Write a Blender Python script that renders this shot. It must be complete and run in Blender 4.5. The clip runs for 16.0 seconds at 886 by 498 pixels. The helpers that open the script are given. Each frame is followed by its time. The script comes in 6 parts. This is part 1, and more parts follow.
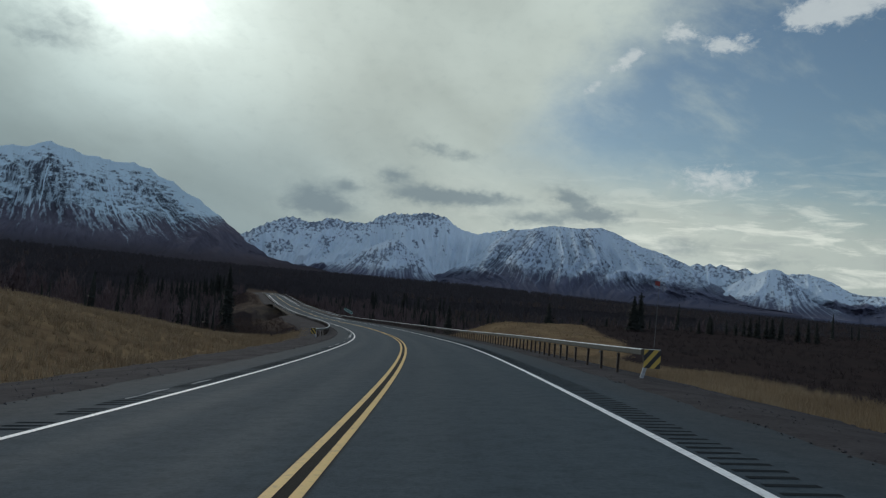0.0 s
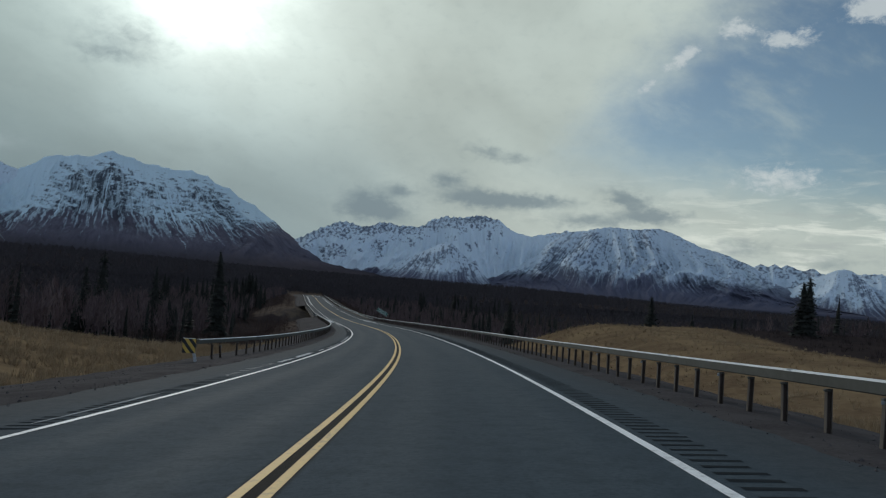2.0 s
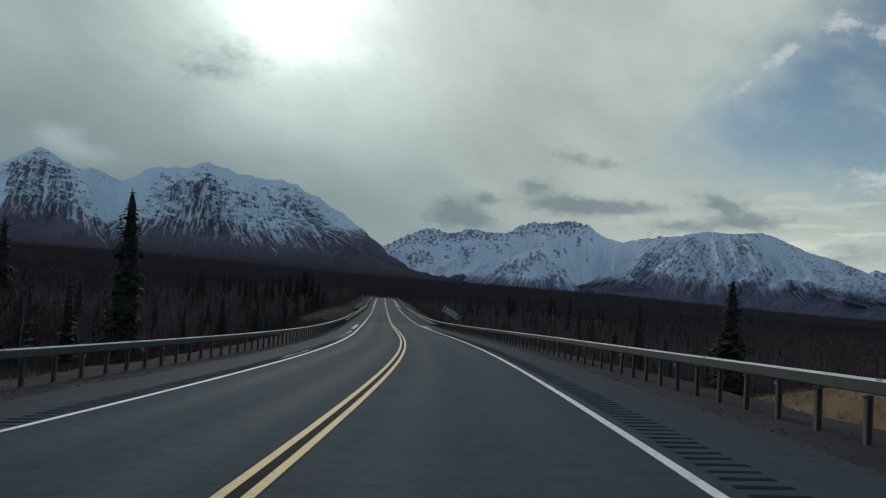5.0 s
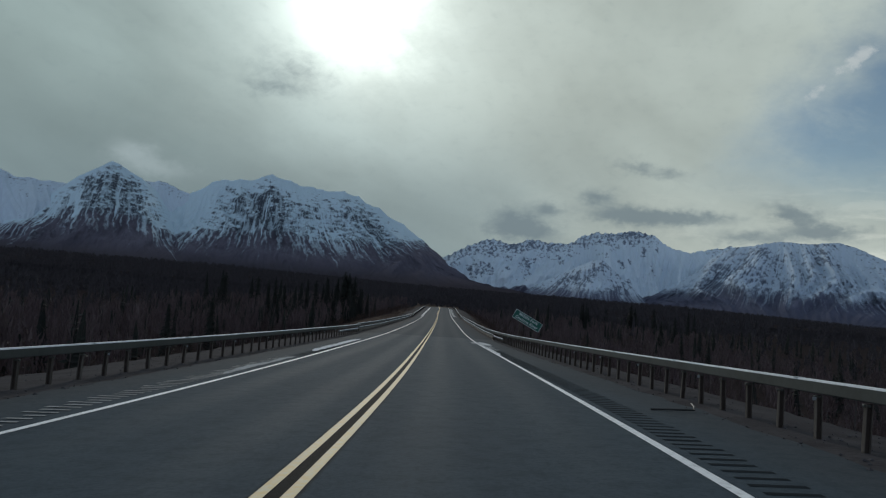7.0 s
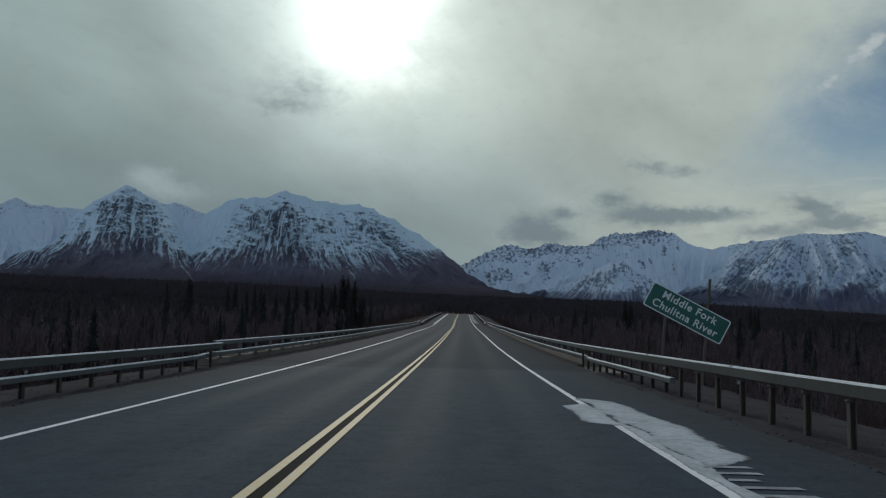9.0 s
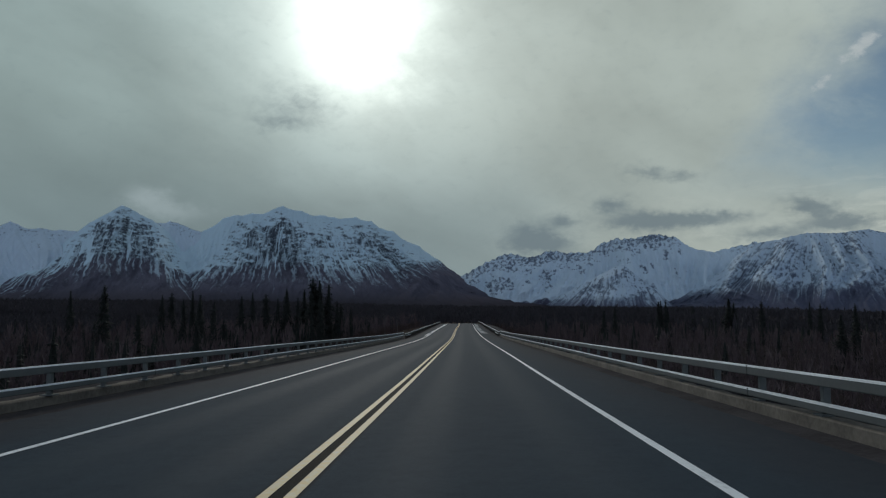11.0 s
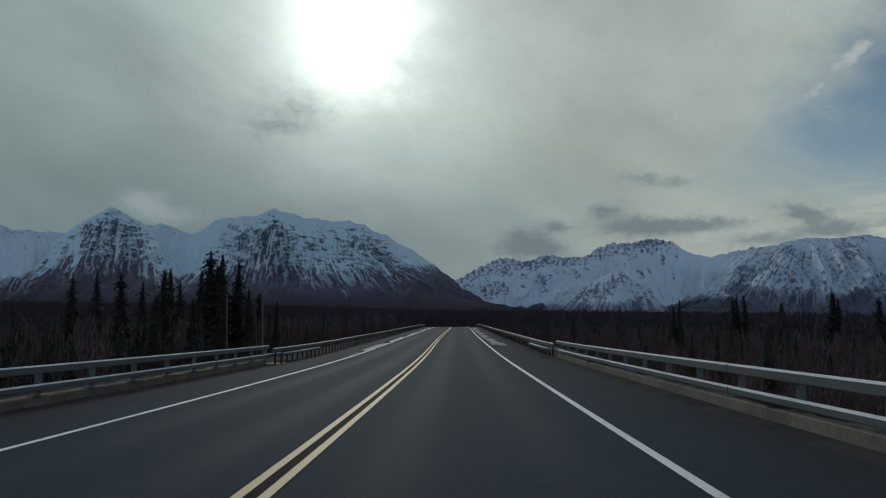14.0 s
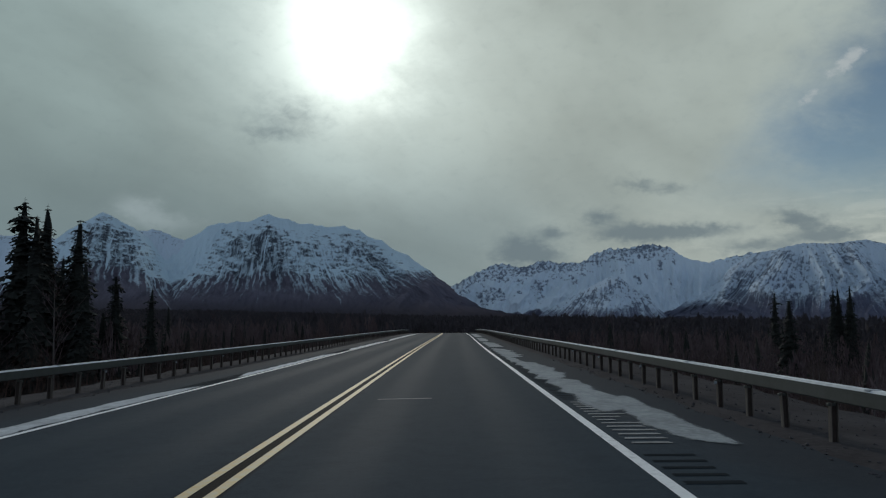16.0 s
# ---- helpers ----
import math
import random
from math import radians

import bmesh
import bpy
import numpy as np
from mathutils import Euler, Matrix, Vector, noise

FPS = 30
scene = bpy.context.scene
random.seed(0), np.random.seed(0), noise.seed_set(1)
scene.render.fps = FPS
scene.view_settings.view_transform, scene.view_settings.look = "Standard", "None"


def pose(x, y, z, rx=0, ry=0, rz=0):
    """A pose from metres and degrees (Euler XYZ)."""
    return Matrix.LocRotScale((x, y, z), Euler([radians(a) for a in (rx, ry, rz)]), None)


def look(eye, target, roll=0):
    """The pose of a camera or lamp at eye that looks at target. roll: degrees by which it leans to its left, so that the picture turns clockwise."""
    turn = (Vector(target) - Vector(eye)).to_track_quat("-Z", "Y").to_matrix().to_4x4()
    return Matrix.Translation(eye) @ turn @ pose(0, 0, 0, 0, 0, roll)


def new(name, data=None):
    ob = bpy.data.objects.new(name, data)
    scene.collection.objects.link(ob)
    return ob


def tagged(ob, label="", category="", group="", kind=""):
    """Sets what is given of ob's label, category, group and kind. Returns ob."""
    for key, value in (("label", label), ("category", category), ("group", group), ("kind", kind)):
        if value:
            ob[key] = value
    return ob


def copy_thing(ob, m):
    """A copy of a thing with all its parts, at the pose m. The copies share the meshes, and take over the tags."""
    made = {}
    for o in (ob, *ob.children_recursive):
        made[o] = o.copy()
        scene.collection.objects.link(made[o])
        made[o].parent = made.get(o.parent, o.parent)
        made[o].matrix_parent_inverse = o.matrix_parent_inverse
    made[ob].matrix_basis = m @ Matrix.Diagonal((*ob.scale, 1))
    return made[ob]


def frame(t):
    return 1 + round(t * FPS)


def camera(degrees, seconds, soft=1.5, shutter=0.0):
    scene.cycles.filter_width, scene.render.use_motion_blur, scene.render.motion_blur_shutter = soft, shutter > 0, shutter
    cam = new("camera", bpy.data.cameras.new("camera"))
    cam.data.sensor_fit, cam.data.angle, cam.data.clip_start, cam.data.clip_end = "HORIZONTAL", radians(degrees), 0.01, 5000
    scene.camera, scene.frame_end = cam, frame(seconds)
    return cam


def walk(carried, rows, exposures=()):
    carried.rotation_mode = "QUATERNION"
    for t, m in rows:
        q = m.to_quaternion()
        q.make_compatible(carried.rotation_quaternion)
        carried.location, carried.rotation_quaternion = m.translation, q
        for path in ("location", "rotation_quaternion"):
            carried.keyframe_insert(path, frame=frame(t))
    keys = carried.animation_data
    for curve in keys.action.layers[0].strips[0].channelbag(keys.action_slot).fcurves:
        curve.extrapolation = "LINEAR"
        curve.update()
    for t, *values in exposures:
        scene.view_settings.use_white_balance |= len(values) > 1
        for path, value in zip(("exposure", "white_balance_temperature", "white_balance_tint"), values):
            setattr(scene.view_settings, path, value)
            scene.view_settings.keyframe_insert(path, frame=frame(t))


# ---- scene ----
cam = camera(62.58, 16.0, soft=1.2)
# seconds, place in metres, yaw, pitch and roll in degrees
PATH = [
    (0.0, 1.09, -0.04, 1.354, -1.75, 2.85, -4.40),
    (0.5, 1.50, 10.09, 0.792, -0.60, 2.84, -4.39),
    (1.0, 1.77, 20.22, 0.240, 0.45, 2.83, -4.21),
    (1.5, 1.91, 30.37, -0.298, 1.43, 2.85, -4.18),
    (2.0, 1.82, 40.52, -0.851, 2.46, 2.85, -4.00),
    (2.5, 1.54, 50.67, -1.428, 3.51, 2.83, -4.01),
    (3.0, 1.11, 60.81, -2.003, 4.68, 2.82, -4.00),
    (3.5, 0.39, 70.95, -2.569, 5.76, 2.83, -3.98),
    (4.0, -0.55, 81.06, -3.113, 6.88, 2.82, -3.96),
    (4.5, -1.69, 91.14, -3.638, 8.06, 2.87, -3.99),
    (5.0, -3.00, 101.21, -4.148, 9.32, 2.97, -4.07),
    (5.5, -4.49, 111.25, -4.647, 10.60, 3.11, -4.18),
    (6.0, -6.16, 121.26, -5.133, 11.85, 3.26, -4.26),
    (6.5, -8.11, 131.23, -5.606, 13.01, 3.40, -4.29),
    (7.0, -10.26, 141.15, -6.064, 14.08, 3.54, -4.27),
    (7.5, -12.48, 151.06, -6.502, 14.86, 3.66, -4.03),
    (8.0, -14.82, 160.92, -6.921, 15.15, 3.85, -3.60),
    (8.5, -17.17, 170.78, -7.317, 15.29, 3.97, -2.64),
    (9.0, -19.63, 180.60, -7.701, 15.61, 4.18, -1.65),
    (9.5, -22.08, 190.42, -8.054, 15.80, 4.42, -0.89),
    (10.0, -24.52, 200.25, -8.366, 15.85, 4.69, -0.36),
    (10.5, -27.01, 210.06, -8.645, 15.82, 4.94, -0.02),
    (11.0, -29.48, 219.88, -8.899, 15.74, 5.10, 0.13),
    (11.5, -31.98, 229.69, -9.125, 15.68, 5.14, 0.14),
    (12.0, -34.37, 239.53, -9.322, 15.63, 5.03, 0.01),
    (12.5, -36.88, 249.34, -9.509, 15.58, 5.26, -0.02),
    (13.0, -39.31, 259.17, -9.697, 15.46, 5.53, -0.08),
    (13.5, -41.74, 269.00, -9.885, 15.32, 5.43, -0.06),
    (14.0, -44.05, 278.86, -10.059, 15.30, 5.48, -0.09),
    (14.5, -46.47, 288.69, -10.235, 15.23, 5.84, 0.06),
    (15.0, -48.82, 298.54, -10.392, 15.14, 5.76, -0.02),
    (15.5, -51.16, 308.39, -10.504, 14.96, 5.58, -0.18),
    (16.0, -53.65, 318.21, -10.557, 14.97, 5.98, 0.00),
]
walk(cam, [(t, pose(x, y, z, 90 + pitch, roll, yaw)) for t, x, y, z, yaw, pitch, roll in PATH],
     exposures=[(0.0, 0.12), (4.0, 0.09), (7.0, -0.04), (9.0, -0.12), (12.5, -0.24), (16.0, -0.26)])

# ---- light ----
SUN_AZ, SUN_EL = -22.9, 23.4


def link(tree, a, b):
    tree.links.new(a, b)


def math_node(tree, op, a, b=None, c=None, clamp=False):
    n = tree.nodes.new("ShaderNodeMath")
    n.operation, n.use_clamp = op, clamp
    for i, v in enumerate((a, b, c)):
        if v is None:
            continue
        if isinstance(v, (int, float)):
            n.inputs[i].default_value = v
        else:
            link(tree, v, n.inputs[i])
    return n.outputs[0]


def mix_color(tree, fac, a, b, mode="MIX"):
    n = tree.nodes.new("ShaderNodeMix")
    n.data_type, n.blend_type, n.clamp_factor = "RGBA", mode, True
    for i, v in ((0, fac), (6, a), (7, b)):
        if isinstance(v, (int, float)):
            n.inputs[i].default_value = v
        elif isinstance(v, tuple):
            n.inputs[i].default_value = (*v, 1) if len(v) == 3 else v
        else:
            link(tree, v, n.inputs[i])
    return n.outputs[2]


def ramp01(tree, v, lo, hi):
    n = tree.nodes.new("ShaderNodeMapRange")
    n.interpolation_type, n.clamp = "SMOOTHSTEP", True
    link(tree, v, n.inputs[0])
    n.inputs[1].default_value, n.inputs[2].default_value = lo, hi
    return n.outputs[0]


def noise_node(tree, vec, scale, detail=4, rough=0.55, distort=0.0):
    n = tree.nodes.new("ShaderNodeTexNoise")
    if vec is not None:
        link(tree, vec, n.inputs["Vector"])
    n.inputs["Scale"].default_value, n.inputs["Detail"].default_value = scale, detail
    n.inputs["Roughness"].default_value, n.inputs["Distortion"].default_value = rough, distort
    return n.outputs["Fac"]


def make_world():
    world = bpy.data.worlds.new("sky")
    scene.world = world
    world.use_nodes = True
    t = world.node_tree
    t.nodes.clear()
    m = lambda *a, **k: math_node(t, *a, **k)
    coord = t.nodes.new("ShaderNodeTexCoord")
    sep = t.nodes.new("ShaderNodeSeparateXYZ")
    link(t, coord.outputs["Generated"], sep.inputs[0])
    x, y, z = sep.outputs
    az = m("MULTIPLY", m("ARCTAN2", x, y), 57.2958)
    el = m("MULTIPLY", m("ARCSINE", z), 57.2958)

    flat = t.nodes.new("ShaderNodeCombineXYZ")
    link(t, az, flat.inputs[0]), link(t, m("MULTIPLY", el, 1.5), flat.inputs[1])
    # wobble of the directions, so that clouds have uneven outlines
    w1 = m("SUBTRACT", noise_node(t, flat.outputs[0], 0.22, 5, 0.6), 0.5)
    w2 = m("SUBTRACT", noise_node(t, flat.outputs[0], 0.75, 5, 0.6), 0.5)
    azw = m("ADD", az, m("MULTIPLY", w1, 9.0))
    azf = m("ADD", az, m("MULTIPLY", w2, 2.2))
    elw = m("ADD", el, m("MULTIPLY", w2, 1.2))

    def blob(a0, e0, sa, se, fine=True, tilt=0.0):
        da = m("SUBTRACT", azf if fine else azw, a0)
        de = m("SUBTRACT", elw if fine else el, e0)
        de = m("SUBTRACT", de, m("MULTIPLY", da, tilt))
        q = m("ADD", m("POWER", m("ABSOLUTE", m("DIVIDE", da, sa)), 2.0), m("POWER", m("ABSOLUTE", m("DIVIDE", de, se)), 2.0))
        return m("EXPONENT", m("MULTIPLY", q, -0.62))

    def total(parts):
        out = parts[0]
        for p in parts[1:]:
            out = m("ADD", out, p)
        return out

    # clear sky behind the clouds
    sky = t.nodes.new("ShaderNodeTexSky")
    sky.sky_type, sky.sun_disc = "NISHITA", False
    sky.sun_elevation, sky.sun_rotation = radians(SUN_EL), radians(SUN_AZ)
    sky.air_density, sky.dust_density, sky.ozone_density = 1.0, 0.6, 2.5
    clear = mix_color(t, 1.0, sky.outputs[0], (0.053, 0.0565, 0.0530), "MULTIPLY")

    # cloud sheet: grey away from the sun, paler towards it
    streak_v = t.nodes.new("ShaderNodeCombineXYZ")
    link(t, m("SUBTRACT", az, m("MULTIPLY", el, 0.9)), streak_v.inputs[0])
    link(t, m("MULTIPLY", m("ADD", el, m("MULTIPLY", az, 0.55)), 2.2), streak_v.inputs[1])
    streaks = noise_node(t, streak_v.outputs[0], 0.030, 4, 0.48, 0.5)
    mottle = noise_node(t, flat.outputs[0], 0.10, 4, 0.5, 0.2)
    sheet = mix_color(t, ramp01(t, azw, -34.0, -4.0), (0.345, 0.445, 0.440), (0.46, 0.53, 0.495))
    # unseen sky: low band brightened to light the mountain faces, overhead kept dim
    away = m("MAXIMUM", ramp01(t, m("ABSOLUTE", m("ADD", az, 5.0)), 45.0, 110.0), ramp01(t, el, 28.0, 60.0))
    sheet = mix_color(t, away, sheet, mix_color(t, ramp01(t, el, 20.0, 48.0), (0.44, 0.56, 0.74), (0.150, 0.200, 0.250)))
    sheet = mix_color(t, m("MULTIPLY", ramp01(t, el, 17.0, 4.0), m("ADD", 0.25, m("MULTIPLY", ramp01(t, azw, 3.0, -13.0), 0.65))), sheet, (0.200, 0.268, 0.288))
    sheet = mix_color(t, m("MULTIPLY", blob(16.0, 4.0, 17.0, 3.6, False), 0.85), sheet, (0.50, 0.555, 0.51))
    tone = m("ADD", 0.70, m("ADD", m("MULTIPLY", ramp01(t, streaks, 0.25, 0.75), 0.36), m("MULTIPLY", ramp01(t, mottle, 0.2, 0.8), 0.14)))
    tone_c = t.nodes.new("ShaderNodeCombineXYZ")
    for i in range(3):
        link(t, tone, tone_c.inputs[i])
    sheet = mix_color(t, 1.0, sheet, tone_c.outputs[0], "MULTIPLY")

    # gap of blue sky, a wedge between the high sheet and the low bank
    n1 = m("MULTIPLY", m("SUBTRACT", streaks, 0.5), 12.0)
    upper = ramp01(t, m("ADD", m("SUBTRACT", m("SUBTRACT", azw, 4.5), m("MULTIPLY", m("SUBTRACT", el, 11.5), 1.0)), n1), -2.0, 9.0)
    lower = ramp01(t, m("ADD", m("SUBTRACT", elw, m("SUBTRACT", 12.0, m("MULTIPLY", az, 0.16))), m("MULTIPLY", n1, 0.12)), -3.5, 2.5)
    back = ramp01(t, m("ABSOLUTE", az), 110.0, 60.0)
    blue = m("MULTIPLY", m("MULTIPLY", upper, lower), back)
    wisp = m("MULTIPLY", ramp01(t, noise_node(t, streak_v.outputs[0], 0.10, 6, 0.6, 0.15), 0.45, 0.8), 0.5)
    blue = m("MULTIPLY", blue, m("SUBTRACT", 1.0, wisp), clamp=True)
    color = mix_color(t, blue, sheet, clear)

    # small pale puffs in the gap, small dark clouds under the sheet
    puffs = total([blob(27.4, 20.4, 1.6, 0.8), blob(30.0, 21.0, 1.9, 0.8), blob(22.1, 18.9, 1.5, 0.55), blob(18.6, 19.8, 1.1, 0.5), blob(14.8, 17.9, 0.9, 0.5, True, 0.5),
                   m("MULTIPLY", blob(12.3, 15.9, 0.6, 0.35, True, 0.5), 0.7), m("MULTIPLY", blob(21.9, 9.2, 2.6, 1.0), 0.75), blob(34.0, 22.5, 3.0, 1.2)])
    shred = noise_node(t, flat.outputs[0], 1.1, 6, 0.65, 0.4)
    puffs = ramp01(t, m("ADD", puffs, m("MULTIPLY", m("SUBTRACT", shred, 0.5), 1.5)), 0.25, 0.95)
    color = mix_color(t, m("MULTIPLY", puffs, 0.8), color, (0.50, 0.55, 0.56))
    color = mix_color(t, m("MULTIPLY", m("ADD", blob(-38.0, 8.6, 1.1, 0.6), m("MULTIPLY", blob(-36.4, 7.6, 2.0, 0.5), 0.8)), 0.42, clamp=True), color, (0.46, 0.55, 0.58))
    # long low cloud banks over the far range
    bank_v = t.nodes.new("ShaderNodeCombineXYZ")
    link(t, m("MULTIPLY", az, 0.22), bank_v.inputs[0]), link(t, m("MULTIPLY", el, 1.1), bank_v.inputs[1])
    banks = noise_node(t, bank_v.outputs[0], 0.9, 5, 0.6, 0.6)
    under = noise_node(t, bank_v.outputs[0], 1.3, 4, 0.55, 0.4)
    near_low = blob(27.0, 4.2, 15.0, 3.2, False)
    color = mix_color(t, m("MULTIPLY", m("MULTIPLY", ramp01(t, banks, 0.48, 0.66), near_low), 0.65), color, (0.72, 0.76, 0.69))
    color = mix_color(t, m("MULTIPLY", m("MULTIPLY", ramp01(t, under, 0.52, 0.70), near_low), 0.45), color, (0.33, 0.37, 0.37))
    # sun behind the thin cloud
    sun = Vector((math.sin(radians(SUN_AZ)) * math.cos(radians(SUN_EL)), math.cos(radians(SUN_AZ)) * math.cos(radians(SUN_EL)), math.sin(radians(SUN_EL))))
    dot = t.nodes.new("ShaderNodeVectorMath")
    dot.operation = "DOT_PRODUCT"
    link(t, coord.outputs["Generated"], dot.inputs[0])
    dot.inputs[1].default_value = sun
    ang = m("MULTIPLY", m("ARCCOSINE", m("MINIMUM", dot.outputs["Value"], 1.0)), 57.2958)
    ang = m("ADD", ang, m("MULTIPLY", w1, 4.0))
    core = m("EXPONENT", m("MULTIPLY", m("POWER", m("DIVIDE", ang, 4.7), 2.0), -1.0))
    halo = m("EXPONENT", m("MULTIPLY", m("POWER", m("DIVIDE", ang, 11.0), 2.0), -1.0))
    shaft = blob(SUN_AZ + 0.3, SUN_EL - 4.0, 2.9, 2.6, False)
    glow = m("ADD", m("ADD", m("MULTIPLY", core, 0.95), m("MULTIPLY", shaft, 0.5)), m("MULTIPLY", halo, 0.42))
    gc = t.nodes.new("ShaderNodeVectorMath")
    gc.operation = "SCALE"
    gc.inputs[0].default_value = (0.94, 1.0, 0.92)
    link(t, glow, gc.inputs["Scale"])
    color = mix_color(t, 1.0, color, gc.outputs[0], "ADD")

    darks = total([m("MULTIPLY", blob(-8.2, 5.5, 2.0, 0.62), 1.45), m("MULTIPLY", blob(-9.1, 6.6, 1.3, 0.5), 0.75), m("MULTIPLY", blob(-6.3, 7.2, 1.1, 0.42), 0.85), m("MULTIPLY", blob(-2.6, 8.3, 1.2, 0.5), 0.85),
                   blob(-0.6, 7.0, 2.3, 0.55), m("MULTIPLY", blob(2.0, 6.9, 1.6, 0.5), 0.7), m("MULTIPLY", blob(5.0, 7.0, 2.0, 0.38), 0.85), m("MULTIPLY", blob(8.6, 5.7, 2.4, 0.45), 0.75),
                   blob(11.4, 7.4, 1.5, 0.55, True, -0.25), blob(13.2, 6.2, 2.0, 0.4), m("MULTIPLY", blob(0.2, 10.6, 1.4, 0.42, True, -0.12), 0.62), m("MULTIPLY", blob(2.9, 10.2, 1.0, 0.36), 0.5),
                   m("MULTIPLY", blob(-28.6, 14.6, 1.7, 0.5), 0.42), m("MULTIPLY", blob(-27.0, 16.0, 2.6, 1.3), 0.40), m("MULTIPLY", blob(19.6, 4.2, 2.0, 0.45), 0.55), m("MULTIPLY", blob(25.4, 3.4, 1.6, 0.5), 0.5)])
    torn = noise_node(t, flat.outputs[0], 0.9, 5, 0.6, 0.3)
    darks = ramp01(t, m("ADD", darks, m("MULTIPLY", m("SUBTRACT", torn, 0.5), 0.8)), -0.05, 1.05)
    color = mix_color(t, m("MULTIPLY", darks, 0.82, clamp=True), color, (0.160, 0.213, 0.243))

    bg = t.nodes.new("ShaderNodeBackground")
    link(t, color, bg.inputs[0])
    bg.inputs[1].default_value = 1.0
    out = t.nodes.new("ShaderNodeOutputWorld")
    link(t, bg.outputs[0], out.inputs[0])
    lamp = bpy.data.lights.new("sun", "SUN")
    lamp.energy, lamp.angle, lamp.color = 0.9, radians(10), (1.0, 0.95, 0.88)
    ob = new("sun", lamp)
    ob.matrix_world = look(sun * 50, (0, 0, 0))


make_world()

# ---- materials ----


def material(name, base, rough=0.8, metal=0.0, tint=None, scale=2.0, fine=30.0, amount=0.35, bump=0.2, bump_scale=None, spec=0.5, rand=0.0, stretch=None):
    """A principled material with colour variation at two scales, grain in the relief, and an optional shift from object to object."""
    mt = bpy.data.materials.new(name)
    mt.use_nodes = True
    t = mt.node_tree
    bsdf = t.nodes["Principled BSDF"]
    coord = t.nodes.new("ShaderNodeTexCoord")
    vec = coord.outputs["Object"]
    if stretch:
        mp = t.nodes.new("ShaderNodeMapping")
        mp.inputs["Scale"].default_value = stretch
        link(t, vec, mp.inputs[0])
        vec = mp.outputs[0]
    big, small = noise_node(t, vec, scale, 5, 0.6, 0.3), noise_node(t, vec, fine, 4, 0.6)
    dark = tint or tuple(c * 0.55 for c in base)
    f = math_node(t, "ADD", math_node(t, "MULTIPLY", ramp01(t, big, 0.32, 0.7), 0.6), math_node(t, "MULTIPLY", ramp01(t, small, 0.3, 0.7), 0.4))
    col = mix_color(t, math_node(t, "MULTIPLY", f, amount), base, dark)
    if rand:
        info = t.nodes.new("ShaderNodeObjectInfo")
        col = mix_color(t, math_node(t, "MULTIPLY", info.outputs["Random"], rand), col, dark)
    link(t, col, bsdf.inputs["Base Color"])
    bsdf.inputs["Metallic"].default_value = metal
    bsdf.inputs["Specular IOR Level"].default_value = spec
    r = math_node(t, "ADD", rough - 0.08, math_node(t, "MULTIPLY", big, 0.16))
    link(t, r, bsdf.inputs["Roughness"])
    if bump:
        b = t.nodes.new("ShaderNodeBump")
        b.inputs["Strength"].default_value = bump
        b.inputs["Distance"].default_value = 0.02
        link(t, noise_node(t, vec, bump_scale or fine * 2, 4, 0.6), b.inputs["Height"])
        link(t, b.outputs[0], bsdf.inputs["Normal"])
    return mt


def island_material(name, colors, rough=0.9, spec=0.2, spread=1.0):
    """For joined plants: the colour shifts from island to island."""
    mt = bpy.data.materials.new(name)
    mt.use_nodes = True
    t = mt.node_tree
    bsdf = t.nodes["Principled BSDF"]
    geo = t.nodes.new("ShaderNodeNewGeometry")
    coord = t.nodes.new("ShaderNodeTexCoord")
    big = noise_node(t, coord.outputs["Object"], 0.16, 4, 0.55)
    f = math_node(t, "ADD", math_node(t, "MULTIPLY", geo.outputs["Random Per Island"], 0.45 * spread), math_node(t, "MULTIPLY", ramp01(t, big, 0.32, 0.68), 0.55))
    r = t.nodes.new("ShaderNodeValToRGB")
    link(t, f, r.inputs[0])
    els = r.color_ramp.elements
    for i, c in enumerate(colors):
        e = els[i] if i < 2 else els.new(1.0)
        e.position, e.color = i / (len(colors) - 1), (*c, 1)
    link(t, r.outputs[0], bsdf.inputs["Base Color"])
    bsdf.inputs["Roughness"].default_value, bsdf.inputs["Specular IOR Level"].default_value = rough, spec
    return mt


